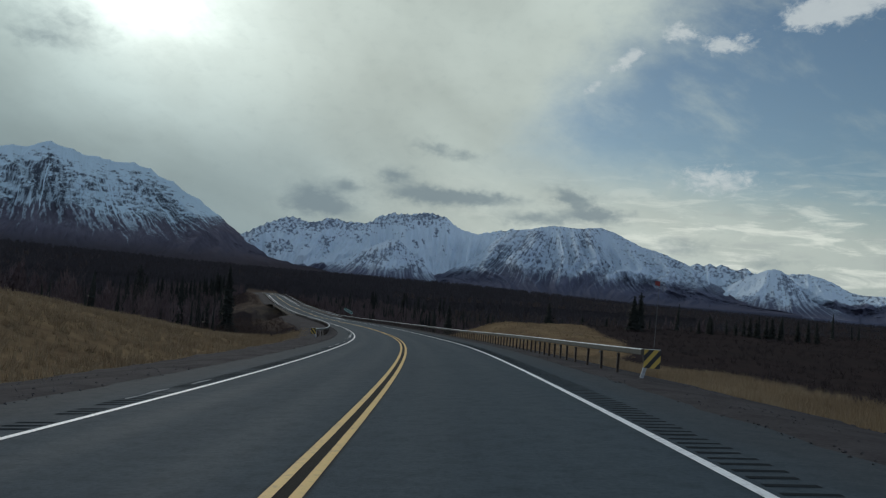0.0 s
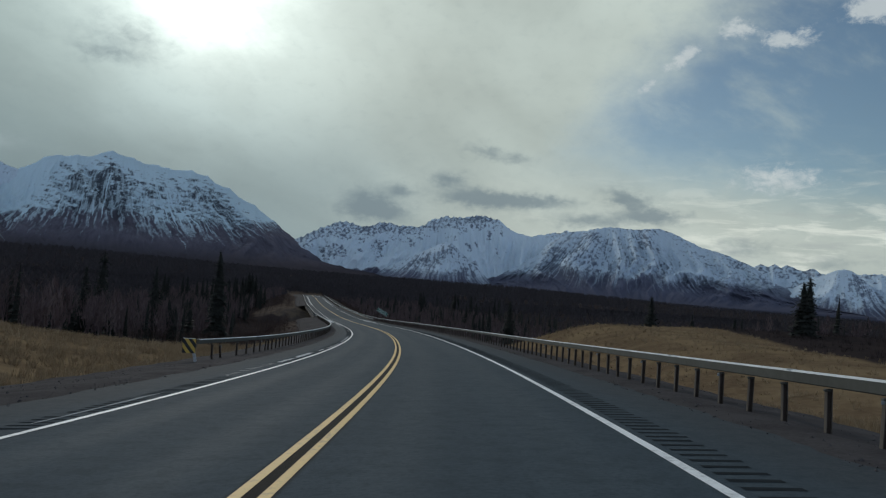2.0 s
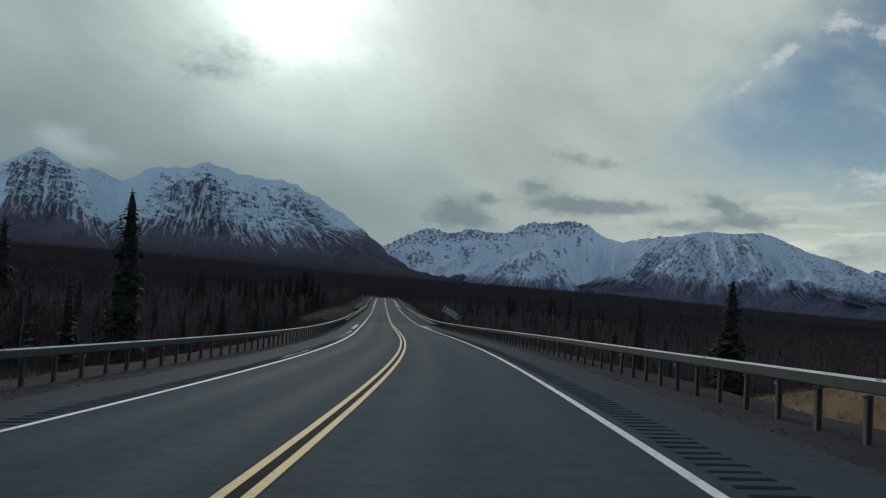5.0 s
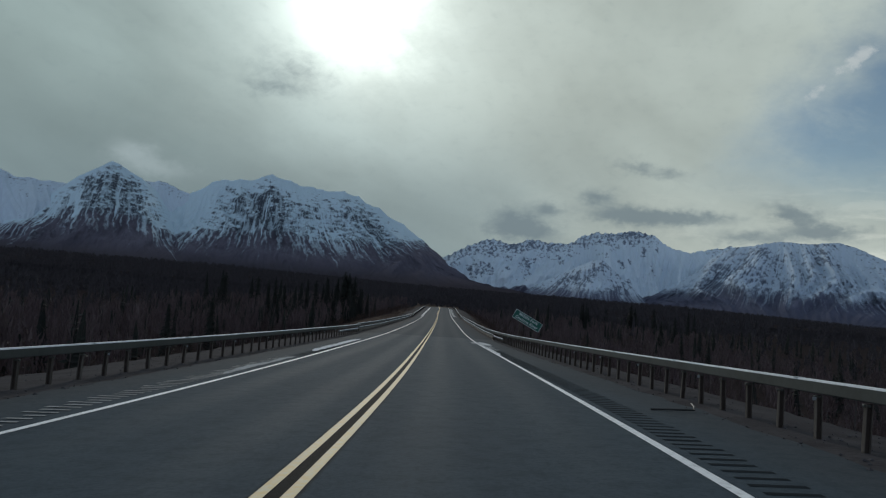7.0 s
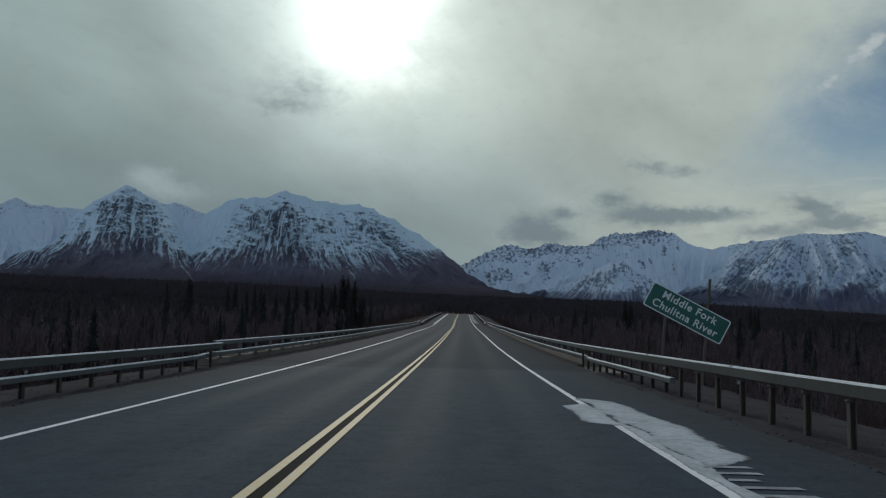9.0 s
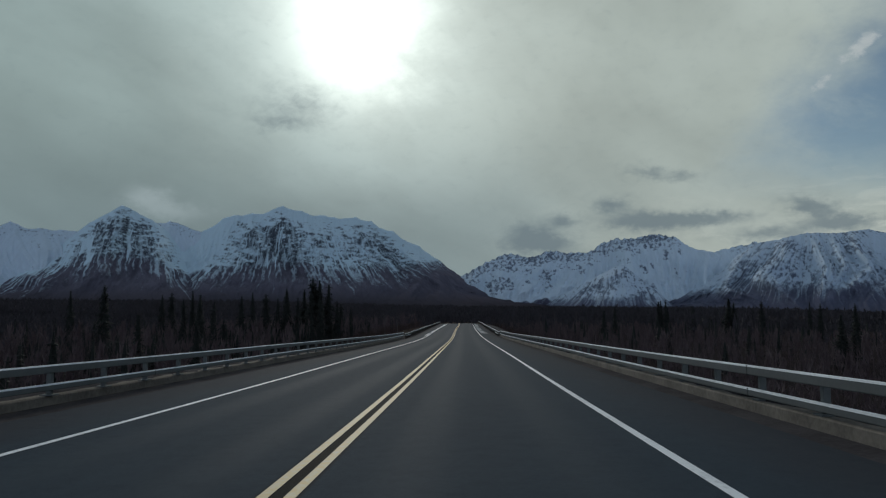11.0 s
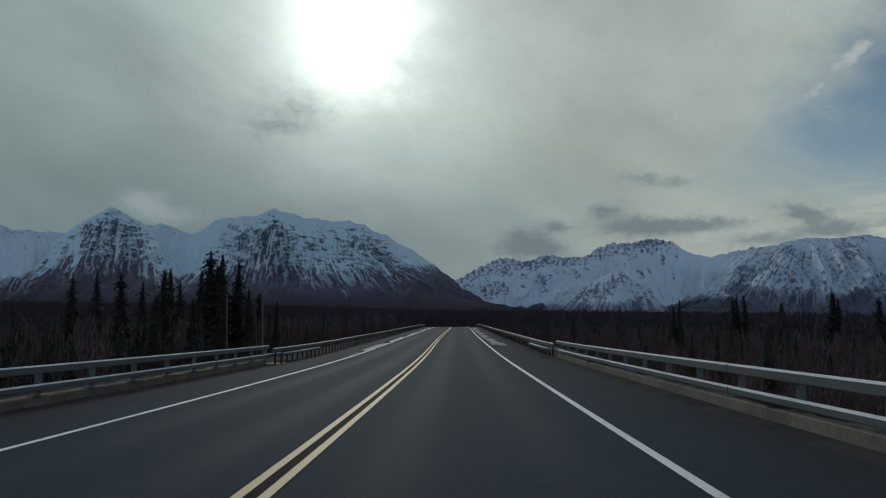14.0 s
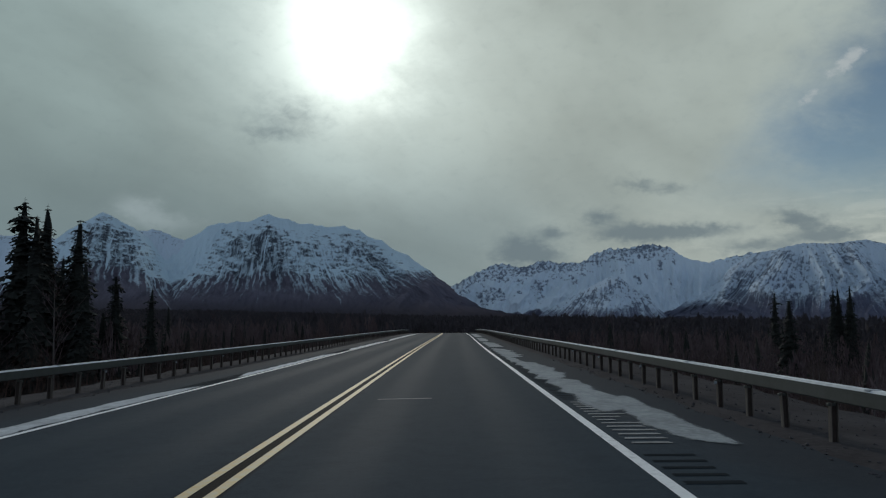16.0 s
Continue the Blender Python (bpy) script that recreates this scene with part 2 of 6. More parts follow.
def asphalt_material():
    mt = bpy.data.materials.new("asphalt")
    mt.use_nodes = True
    t = mt.node_tree
    bsdf = t.nodes["Principled BSDF"]
    uv = t.nodes.new("ShaderNodeUVMap")
    sep = t.nodes.new("ShaderNodeSeparateXYZ")
    link(t, uv.outputs[0], sep.inputs[0])
    d, s = sep.outputs[0], sep.outputs[1]
    lane = t.nodes.new("ShaderNodeCombineXYZ")
    link(t, d, lane.inputs[0]), link(t, math_node(t, "MULTIPLY", s, 0.045), lane.inputs[1])
    streak = noise_node(t, lane.outputs[0], 1.6, 5, 0.6, 0.2)
    patch = noise_node(t, uv.outputs[0], 0.35, 5, 0.6, 0.4)
    grain = noise_node(t, uv.outputs[0], 70.0, 3, 0.7)
    blot = noise_node(t, uv.outputs[0], 3.2, 6, 0.68)
    # polished wheel tracks in both lanes
    ad = math_node(t, "ABSOLUTE", d)
    wheel = math_node(t, "MULTIPLY", ramp01(t, math_node(t, "ABSOLUTE", math_node(t, "SUBTRACT", math_node(t, "ABSOLUTE", math_node(t, "SUBTRACT", ad, 1.85)), 0.85)), 0.55, 0.1), 0.3)
    col = mix_color(t, ramp01(t, streak, 0.3, 0.72), (0.056, 0.075, 0.091), (0.066, 0.087, 0.104))
    col = mix_color(t, math_node(t, "MULTIPLY", ramp01(t, patch, 0.45, 0.75), 0.5), col, (0.044, 0.059, 0.074))
    col = mix_color(t, wheel, col, (0.066, 0.086, 0.102))
    # dusty shoulders
    dust = math_node(t, "MULTIPLY", ramp01(t, math_node(t, "ADD", ad, math_node(t, "MULTIPLY", math_node(t, "SUBTRACT", patch, 0.5), 1.4)), 3.7, 5.4), 0.8)
    col = mix_color(t, dust, col, (0.062, 0.066, 0.071))
    col = mix_color(t, math_node(t, "MULTIPLY", math_node(t, "SUBTRACT", grain, 0.42), 1.3, clamp=True), col, (0.118, 0.136, 0.150))
    coarse = noise_node(t, uv.outputs[0], 17.0, 4, 0.7)
    col = mix_color(t, math_node(t, "MULTIPLY", ramp01(t, coarse, 0.42, 0.7), 0.42), col, (0.026, 0.036, 0.045))
    col = mix_color(t, math_node(t, "MULTIPLY", ramp01(t, blot, 0.40, 0.75), 0.45), col, (0.027, 0.038, 0.047))
    # a darker, bluer colour from the bridge on
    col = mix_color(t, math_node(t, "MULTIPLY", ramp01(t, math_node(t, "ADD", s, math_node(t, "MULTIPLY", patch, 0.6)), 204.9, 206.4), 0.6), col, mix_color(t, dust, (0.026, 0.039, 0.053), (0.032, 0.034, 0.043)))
    # bare brown seam between the centre lines
    seam = ramp01(t, math_node(t, "ABSOLUTE", math_node(t, "ADD", d, math_node(t, "ADD", 0.025, math_node(t, "MULTIPLY", math_node(t, "SUBTRACT", coarse, 0.5), 0.05)))), 0.22, 0.13)
    col = mix_color(t, math_node(t, "MULTIPLY", seam, 0.85), col, (0.021, 0.016, 0.012))
    link(t, col, bsdf.inputs["Base Color"])
    link(t, math_node(t, "SUBTRACT", 0.80, math_node(t, "MULTIPLY", wheel, 0.2)), bsdf.inputs["Roughness"])
    bsdf.inputs["Specular IOR Level"].default_value = 0.02
    b = t.nodes.new("ShaderNodeBump")
    b.inputs["Strength"].default_value, b.inputs["Distance"].default_value = 0.45, 0.01
    link(t, grain, b.inputs["Height"]), link(t, b.outputs[0], bsdf.inputs["Normal"])
    return mt


def line_material(name, base, worn, pale=None):
    mt = bpy.data.materials.new(name)
    mt.use_nodes = True
    t = mt.node_tree
    bsdf = t.nodes["Principled BSDF"]
    uv = t.nodes.new("ShaderNodeUVMap")
    a, b = noise_node(t, uv.outputs[0], 9.0, 6, 0.7), noise_node(t, uv.outputs[0], 0.5, 3, 0.5)
    wear = math_node(t, "MULTIPLY", ramp01(t, math_node(t, "ADD", a, math_node(t, "MULTIPLY", b, 0.5)), 0.72, 0.98), 0.75)
    col = mix_color(t, wear, base, worn)
    if pale:
        along = t.nodes.new("ShaderNodeSeparateXYZ")
        link(t, uv.outputs[0], along.inputs[0])
        s = along.outputs[1]
        rime = math_node(t, "MULTIPLY", ramp01(t, s, 95.0, 150.0), math_node(t, "ADD", 0.35, math_node(t, "MULTIPLY", ramp01(t, a, 0.38, 0.6), 0.45)))
        col = mix_color(t, rime, col, pale)
    link(t, col, bsdf.inputs["Base Color"])
    bsdf.inputs["Roughness"].default_value = 0.65
    return mt


def ground_material():
    """Dry turf, brush land and wood floor, by a mask stored on the sheet."""
    mt = bpy.data.materials.new("ground")
    mt.use_nodes = True
    t = mt.node_tree
    bsdf = t.nodes["Principled BSDF"]
    coord = t.nodes.new("ShaderNodeTexCoord")
    at = t.nodes.new("ShaderNodeAttribute")
    at.attribute_name = "turf"
    v = coord.outputs["Object"]
    n1, n2, n3 = noise_node(t, v, 0.25, 5, 0.6, 0.4), noise_node(t, v, 3.0, 5, 0.65), noise_node(t, v, 0.012, 6, 0.62, 0.5)
    grass = mix_color(t, ramp01(t, n1, 0.36, 0.64), (0.215, 0.150, 0.088), (0.125, 0.084, 0.053))
    grass = mix_color(t, math_node(t, "MULTIPLY", ramp01(t, n2, 0.4, 0.75), 0.6), grass, (0.235, 0.175, 0.11))
    brush = mix_color(t, ramp01(t, n1, 0.3, 0.7), (0.045, 0.034, 0.033), (0.032, 0.026, 0.026))
    brush = mix_color(t, math_node(t, "MULTIPLY", ramp01(t, n3, 0.42, 0.62), 0.6), brush, (0.036, 0.030, 0.029))
    brush = mix_color(t, math_node(t, "MULTIPLY", ramp01(t, n2, 0.45, 0.8), 0.35), brush, (0.046, 0.034, 0.031))
    bank_at = t.nodes.new("ShaderNodeAttribute")
    bank_at.attribute_name = "bank"
    soil = mix_color(t, ramp01(t, n2, 0.35, 0.7), (0.105, 0.082, 0.072), (0.055, 0.043, 0.039))
    soil = mix_color(t, math_node(t, "MULTIPLY", ramp01(t, n1, 0.45, 0.65), 0.6), soil, (0.17, 0.125, 0.085))
    brush = mix_color(t, ramp01(t, math_node(t, "ADD", bank_at.outputs["Fac"], math_node(t, "MULTIPLY", math_node(t, "SUBTRACT", n1, 0.5), 0.7)), 0.35, 0.65), brush, soil)
    f = ramp01(t, math_node(t, "ADD", at.outputs["Fac"], math_node(t, "MULTIPLY", math_node(t, "SUBTRACT", n1, 0.5), 0.5)), 0.35, 0.65)
    link(t, mix_color(t, f, brush, grass), bsdf.inputs["Base Color"])
    bsdf.inputs["Roughness"].default_value, bsdf.inputs["Specular IOR Level"].default_value = 1.0, 0.0
    b = t.nodes.new("ShaderNodeBump")
    b.inputs["Strength"].default_value, b.inputs["Distance"].default_value = 0.3, 0.08
    link(t, n2, b.inputs["Height"]), link(t, b.outputs[0], bsdf.inputs["Normal"])
    return mt


def mountain_material(name, lowland, stone, woods, snow=(0.71, 0.79, 0.86), timber=(0.060, 0.053, 0.062)):
    """Snow over rock and brush slopes, by the cover stored on the mesh; dark woods creep up the foot to the height given."""
    mt = bpy.data.materials.new(name)
    mt.use_nodes = True
    t = mt.node_tree
    m = lambda *a, **k: math_node(t, *a, **k)
    bsdf = t.nodes["Principled BSDF"]
    geo = t.nodes.new("ShaderNodeNewGeometry")
    sep = t.nodes.new("ShaderNodeSeparateXYZ")
    link(t, geo.outputs["Position"], sep.inputs[0])
    uv = t.nodes.new("ShaderNodeUVMap")

    def stored(key):
        n = t.nodes.new("ShaderNodeAttribute")
        n.attribute_name = key
        return n.outputs["Fac"]

    cover, bare = stored("cover"), stored("bare")
    fine = noise_node(t, uv.outputs[0], 0.09, 5, 0.65, 0.2)
    patch = noise_node(t, uv.outputs[0], 0.0085, 6, 0.6, 0.7)
    mp = t.nodes.new("ShaderNodeMapping")
    mp.inputs["Scale"].default_value = (1.0, 0.25, 1.0)
    link(t, uv.outputs[0], mp.inputs[0])
    run = noise_node(t, mp.outputs[0], 0.03, 6, 0.65, 0.6)
    half = lambda v, k: m("MULTIPLY", m("SUBTRACT", v, 0.5), k)
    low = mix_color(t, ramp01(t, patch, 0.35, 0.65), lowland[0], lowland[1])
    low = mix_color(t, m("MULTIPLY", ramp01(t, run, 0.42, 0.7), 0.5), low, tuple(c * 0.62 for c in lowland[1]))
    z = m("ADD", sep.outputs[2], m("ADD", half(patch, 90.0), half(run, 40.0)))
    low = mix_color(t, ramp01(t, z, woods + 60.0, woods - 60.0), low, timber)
    rock = mix_color(t, ramp01(t, fine, 0.3, 0.7), stone[0], stone[1])
    under = mix_color(t, bare, low, rock)
    c = ramp01(t, m("ADD", cover, m("ADD", half(fine, 0.7), half(run, 0.3))), 0.12, 0.88)
    white = mix_color(t, m("MULTIPLY", ramp01(t, run, 0.4, 0.7), 0.30), snow, tuple(v * 0.80 for v in snow))
    link(t, mix_color(t, c, under, white), bsdf.inputs["Base Color"])
    bsdf.inputs["Roughness"].default_value, bsdf.inputs["Specular IOR Level"].default_value = 1.0, 0.0
    b = t.nodes.new("ShaderNodeBump")
    b.inputs["Strength"].default_value, b.inputs["Distance"].default_value = 0.7, 7.0
    link(t, m("ADD", run, m("ADD", patch, m("MULTIPLY", fine, 0.6))), b.inputs["Height"]), link(t, b.outputs[0], bsdf.inputs["Normal"])
    return mt


def patch_material(name, base, dark, thick):
    """Trodden snow that thins out to nothing: bare asphalt shows through towards its edge and between its grains."""
    mt = bpy.data.materials.new(name)
    mt.use_nodes = True
    t = mt.node_tree
    bsdf = t.nodes["Principled BSDF"]
    coord = t.nodes.new("ShaderNodeTexCoord")
    at = t.nodes.new("ShaderNodeAttribute")
    at.attribute_name = "cover"
    v = coord.outputs["Object"]
    big, fine = noise_node(t, v, 1.3, 5, 0.62, 0.4), noise_node(t, v, 9.0, 5, 0.7)
    link(t, mix_color(t, ramp01(t, math_node(t, "ADD", math_node(t, "MULTIPLY", big, 0.5), math_node(t, "MULTIPLY", fine, 0.5)), 0.35, 0.65), base, dark), bsdf.inputs["Base Color"])
    lift = math_node(t, "ADD", math_node(t, "MULTIPLY", math_node(t, "SUBTRACT", big, 0.5), 1.1), math_node(t, "MULTIPLY", math_node(t, "SUBTRACT", fine, 0.5), 1.0))
    a = ramp01(t, math_node(t, "ADD", at.outputs["Fac"], lift), 0.16, 0.62)
    link(t, math_node(t, "MULTIPLY", a, thick), bsdf.inputs["Alpha"])
    bsdf.inputs["Roughness"].default_value, bsdf.inputs["Specular IOR Level"].default_value = 0.85, 0.05
    b = t.nodes.new("ShaderNodeBump")
    b.inputs["Strength"].default_value, b.inputs["Distance"].default_value = 0.4, 0.02
    link(t, fine, b.inputs["Height"]), link(t, b.outputs[0], bsdf.inputs["Normal"])
    return mt


PATCHES = [patch_material("packed_snow", (0.74, 0.77, 0.80), (0.52, 0.54, 0.57), 1.0), patch_material("grey_frost", (0.46, 0.49, 0.51), (0.26, 0.28, 0.29), 0.85),
           patch_material("trodden_snow", (0.64, 0.67, 0.70), (0.36, 0.38, 0.40), 0.95)]
ASPHALT = asphalt_material()
WHITE = line_material("white_paint", (0.80, 0.81, 0.82), (0.38, 0.38, 0.39))
YELLOW = line_material("yellow_paint", (0.60, 0.37, 0.075), (0.24, 0.16, 0.06), (0.56, 0.49, 0.30))
GRAVEL = material("gravel", (0.078, 0.072, 0.075), 0.95, tint=(0.036, 0.032, 0.034), scale=0.8, fine=14, amount=0.9, bump=1.0, bump_scale=12, spec=0.02)
GROUND = ground_material()
STEEL = material("galvanised_steel", (0.150, 0.157, 0.152), 0.75, 0.1, scale=0.6, fine=12, amount=0.5, bump=0.05, spec=0.25)
RAIL_STEEL = material("weathered_rail_steel", (0.108, 0.110, 0.098), 0.75, 0.1, spec=0.2, tint=(0.066, 0.064, 0.055), scale=0.5, fine=9, amount=0.7, bump=0.06)
WOOD_POST = material("weathered_timber", (0.185, 0.160, 0.138), 0.9, spec=0.15, tint=(0.060, 0.046, 0.038), scale=3, fine=25, amount=0.8, bump=0.4, stretch=(1, 1, 0.15), rand=0.6)
# dark brown holding the shade of the hollow between a post's flanges
WEB_SHADE = material("shaded_web", (0.072, 0.057, 0.049), 0.95, spec=0.05, tint=(0.034, 0.026, 0.022), scale=3, fine=25, amount=0.7, bump=0.3)
CONCRETE = material("concrete", (0.26, 0.222, 0.182), 0.9, spec=0.1, tint=(0.085, 0.073, 0.062), scale=0.9, fine=12, amount=0.8, bump=0.3)
STONES = island_material("verge_stones", ((0.040, 0.036, 0.039), (0.066, 0.060, 0.064), (0.105, 0.098, 0.102)))
SNOW_THIN = material("thin_trodden_snow", (0.52, 0.55, 0.57), 0.75, tint=(0.20, 0.205, 0.21), scale=1.0, fine=9, amount=1.0, bump=0.4, spec=0.05)
FROST = material("thin_frost", (0.34, 0.36, 0.37), 0.8, tint=(0.12, 0.125, 0.13), scale=1.0, fine=9, amount=0.9, bump=0.4, spec=0.2)
SNOW = material("snow", (0.82, 0.83, 0.83), 0.75, tint=(0.45, 0.46, 0.48), scale=1.2, fine=10, amount=0.6, bump=0.5, spec=0.3)
GROOVE = material("milled_asphalt", (0.033, 0.038, 0.042), 0.9, scale=3, fine=30, amount=0.4, bump=0.3, spec=0.0)
# a lighter groove colour for the left shoulder
GROOVE_FAINT = material("faint_milled_asphalt", (0.038, 0.045, 0.050), 0.9, scale=3, fine=30, amount=0.4, bump=0.3, spec=0.0)
GREEN = material("green_sign_sheeting", (0.012, 0.115, 0.085), 0.45, scale=1.5, fine=20, amount=0.3, bump=0.0)
SIGN_WHITE = material("white_sheeting", (0.70, 0.75, 0.73), 0.5, scale=2, fine=20, amount=0.2, bump=0.0)
SIGN_YELLOW = material("yellow_sheeting", (0.55, 0.37, 0.07), 0.5, scale=3, fine=20, amount=0.35, bump=0.0)
SIGN_BLACK = material("black_sheeting", (0.018, 0.018, 0.018), 0.5, scale=3, fine=20, amount=0.3, bump=0.0)
FLAG_RED = material("red_plate", (0.24, 0.028, 0.026), 0.5, scale=6, fine=30, amount=0.5, bump=0.0)
GALV_ROD = material("dull_rod", (0.14, 0.14, 0.14), 0.6, 0.3, scale=4, fine=30, amount=0.4, bump=0.0)
SIGN_TIMBER = material("grey_sign_timber", (0.150, 0.122, 0.102), 0.9, tint=(0.075, 0.060, 0.050), scale=3, fine=25, amount=0.8, bump=0.3, stretch=(1, 1, 0.15), spec=0.1)
BARK = material("spruce_bark", (0.060, 0.047, 0.040), 0.95, tint=(0.028, 0.022, 0.020), scale=4, fine=30, amount=0.8, bump=0.6, stretch=(1, 1, 0.3))
NEEDLES = island_material("spruce_needles", ((0.016, 0.018, 0.016), (0.027, 0.029, 0.025), (0.042, 0.041, 0.034)))
BIRCH = material("pale_birch_bark", (0.175, 0.150, 0.135), 0.9, tint=(0.065, 0.054, 0.050), scale=2, fine=18, amount=0.8, bump=0.2, rand=0.7)
TWIGS = island_material("bare_twigs", ((0.076, 0.053, 0.055), (0.118, 0.084, 0.085), (0.164, 0.124, 0.118)))
FOREST = island_material("mixed_wood", ((0.040, 0.035, 0.038), (0.058, 0.050, 0.054), (0.072, 0.061, 0.066)))
STRAW = island_material("dry_grass", ((0.205, 0.142, 0.083), (0.278, 0.200, 0.119), (0.375, 0.285, 0.178)))
BRUSH = island_material("low_brush", ((0.036, 0.027, 0.027), (0.046, 0.033, 0.032), (0.060, 0.042, 0.039)))
SHRUB = island_material("bare_shrubs", ((0.045, 0.029, 0.026), (0.078, 0.050, 0.042), (0.120, 0.080, 0.062)))
ROCK_NEAR, ROCK_HAZED = ((0.045, 0.053, 0.070), (0.10, 0.113, 0.138)), ((0.120, 0.145, 0.195), (0.20, 0.23, 0.29))
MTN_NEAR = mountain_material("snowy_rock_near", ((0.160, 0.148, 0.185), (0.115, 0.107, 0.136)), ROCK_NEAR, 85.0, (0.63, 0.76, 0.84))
# far ranges: haze of distance mixed into rock and slope colours, paler and bluer
MTN_MID = mountain_material("hazed_snowy_rock_middle", ((0.105, 0.105, 0.150), (0.080, 0.080, 0.115)), ROCK_HAZED, -40.0, (0.68, 0.77, 0.85))
MTN_RIB = mountain_material("hazed_snowy_rock_ribbed", ((0.138, 0.143, 0.200), (0.106, 0.111, 0.158)), ROCK_HAZED, 5.0, (0.60, 0.69, 0.79), (0.068, 0.068, 0.092))
MTN_FAR = mountain_material("hazed_snowy_rock_far", ((0.130, 0.134, 0.185), (0.100, 0.104, 0.145)), ROCK_HAZED, -160.0, (0.63, 0.72, 0.81))

# ---- the road's line ----
KNOTS = np.arange(-10.0, 431.0, 20.0)
CURVE = [0.6, 1.26, 1.9, 1.82, 2.13, 1.42, 1.78, 2.3, 1.73, 0.24, -0.06, -0.18, -0.06, 0.12, 0.02, -0.01, 0.19, 0.07, -0.24, -0.25, -0.07, 0.27, 0.69]
GRADE = [-5.63, -5.59, -5.34, -5.83, -5.54, -5.1, -4.86, -4.53, -4.23, -3.79, -3.54, -2.79, -2.12, -1.68, -1.88, -1.7, -1.2, 0.07, 0.06, 0.12, 0.23, 0.13, -0.17]
BANK = [6.79, 6.87, 7.09, 6.98, 6.69, 6.72, 6.73, 6.34, 5.29, 3.54, 2.07, 1.31, 0.95, 0.95, 1.37, 1.59, 1.73, 2.15, 2.47, 2.1, 1.5, 1.03, 0.87]
STEP = 2.0
RS = np.arange(-80.0, 620.0, STEP)
curve = np.interp(RS, KNOTS, CURVE) * 1e-3
curve[RS > 440] = 0.0
grade = np.interp(RS, KNOTS, GRADE) * 1e-2 - np.clip((RS - 430) / 120, 0, 1) * 0.035
bank = np.interp(RS, KNOTS, BANK) * 1e-2
head = np.cumsum(curve) * STEP
head = head - np.interp(0, RS, head) - 0.0404
RX, RY, RZ = np.cumsum(-np.sin(head)) * STEP, np.cumsum(np.cos(head)) * STEP, np.cumsum(grade) * STEP
RX, RY, RZ = (a - np.interp(0, RS, a) for a in (RX, RY, RZ))
LANE, EDGE, RAIL = 3.67, 5.75, 5.92
BRIDGE = (204.9, 316.4)
ENDS = {-1: (204.9, 313.4), 1: (209.2, 316.4)}


def on_road(s, d, h=0.0):
    """Points (or one) s metres along the road, d to its right and h above its banked surface."""
    s, d, h = np.broadcast_arrays(np.asarray(s, float), np.asarray(d, float), np.asarray(h, float))
    a = np.interp(s, RS, head)
    z = np.interp(s, RS, RZ) + np.interp(s, RS, bank) * (np.clip(d, -4.2, 4.2) + 0.5 * (np.clip(d, -8, 8) - np.clip(d, -4.2, 4.2))) + h
    return np.stack([np.interp(s, RS, RX) + d * np.cos(a), np.interp(s, RS, RY) + d * np.sin(a), z], -1)


def heading(s):
    return float(np.interp(s, RS, head))


def road_place(x, y):
    """The stretch s and offset d of points of the plan."""
    k = np.arange(0, len(RS), 2)
    s, d = np.empty_like(x), np.empty_like(x)
    for i in range(0, len(x), 20000):
        px, py = x[i:i + 20000], y[i:i + 20000]
        j = k[((px[:, None] - RX[k]) ** 2 + (py[:, None] - RY[k]) ** 2).argmin(1)]
        c, n = np.cos(head[j]), np.sin(head[j])
        s[i:i + 20000] = RS[j] + (px - RX[j]) * -n + (py - RY[j]) * c
        d[i:i + 20000] = (px - RX[j]) * c + (py - RY[j]) * n
    return s, d


def smooth(v, lo, hi):
    q = np.clip((v - lo) / (hi - lo), 0, 1)
    return q * q * (3 - 2 * q)


def waves(x, y, seed, size):
    """Cheap smooth unevenness between -1 and 1."""
    g = np.random.RandomState(seed)
    out = np.zeros_like(x)
    for i in range(7):
        a, f, p = g.uniform(0, 6.28), g.uniform(0.6, 2.2) / size, g.uniform(0, 6.28)
        out += np.sin((x * math.cos(a) + y * math.sin(a)) * f * 6.28 + p + 1.3 * np.sin((y * math.cos(a) - x * math.sin(a)) * f * 3.1 + p * 2))
    return out / 4.0


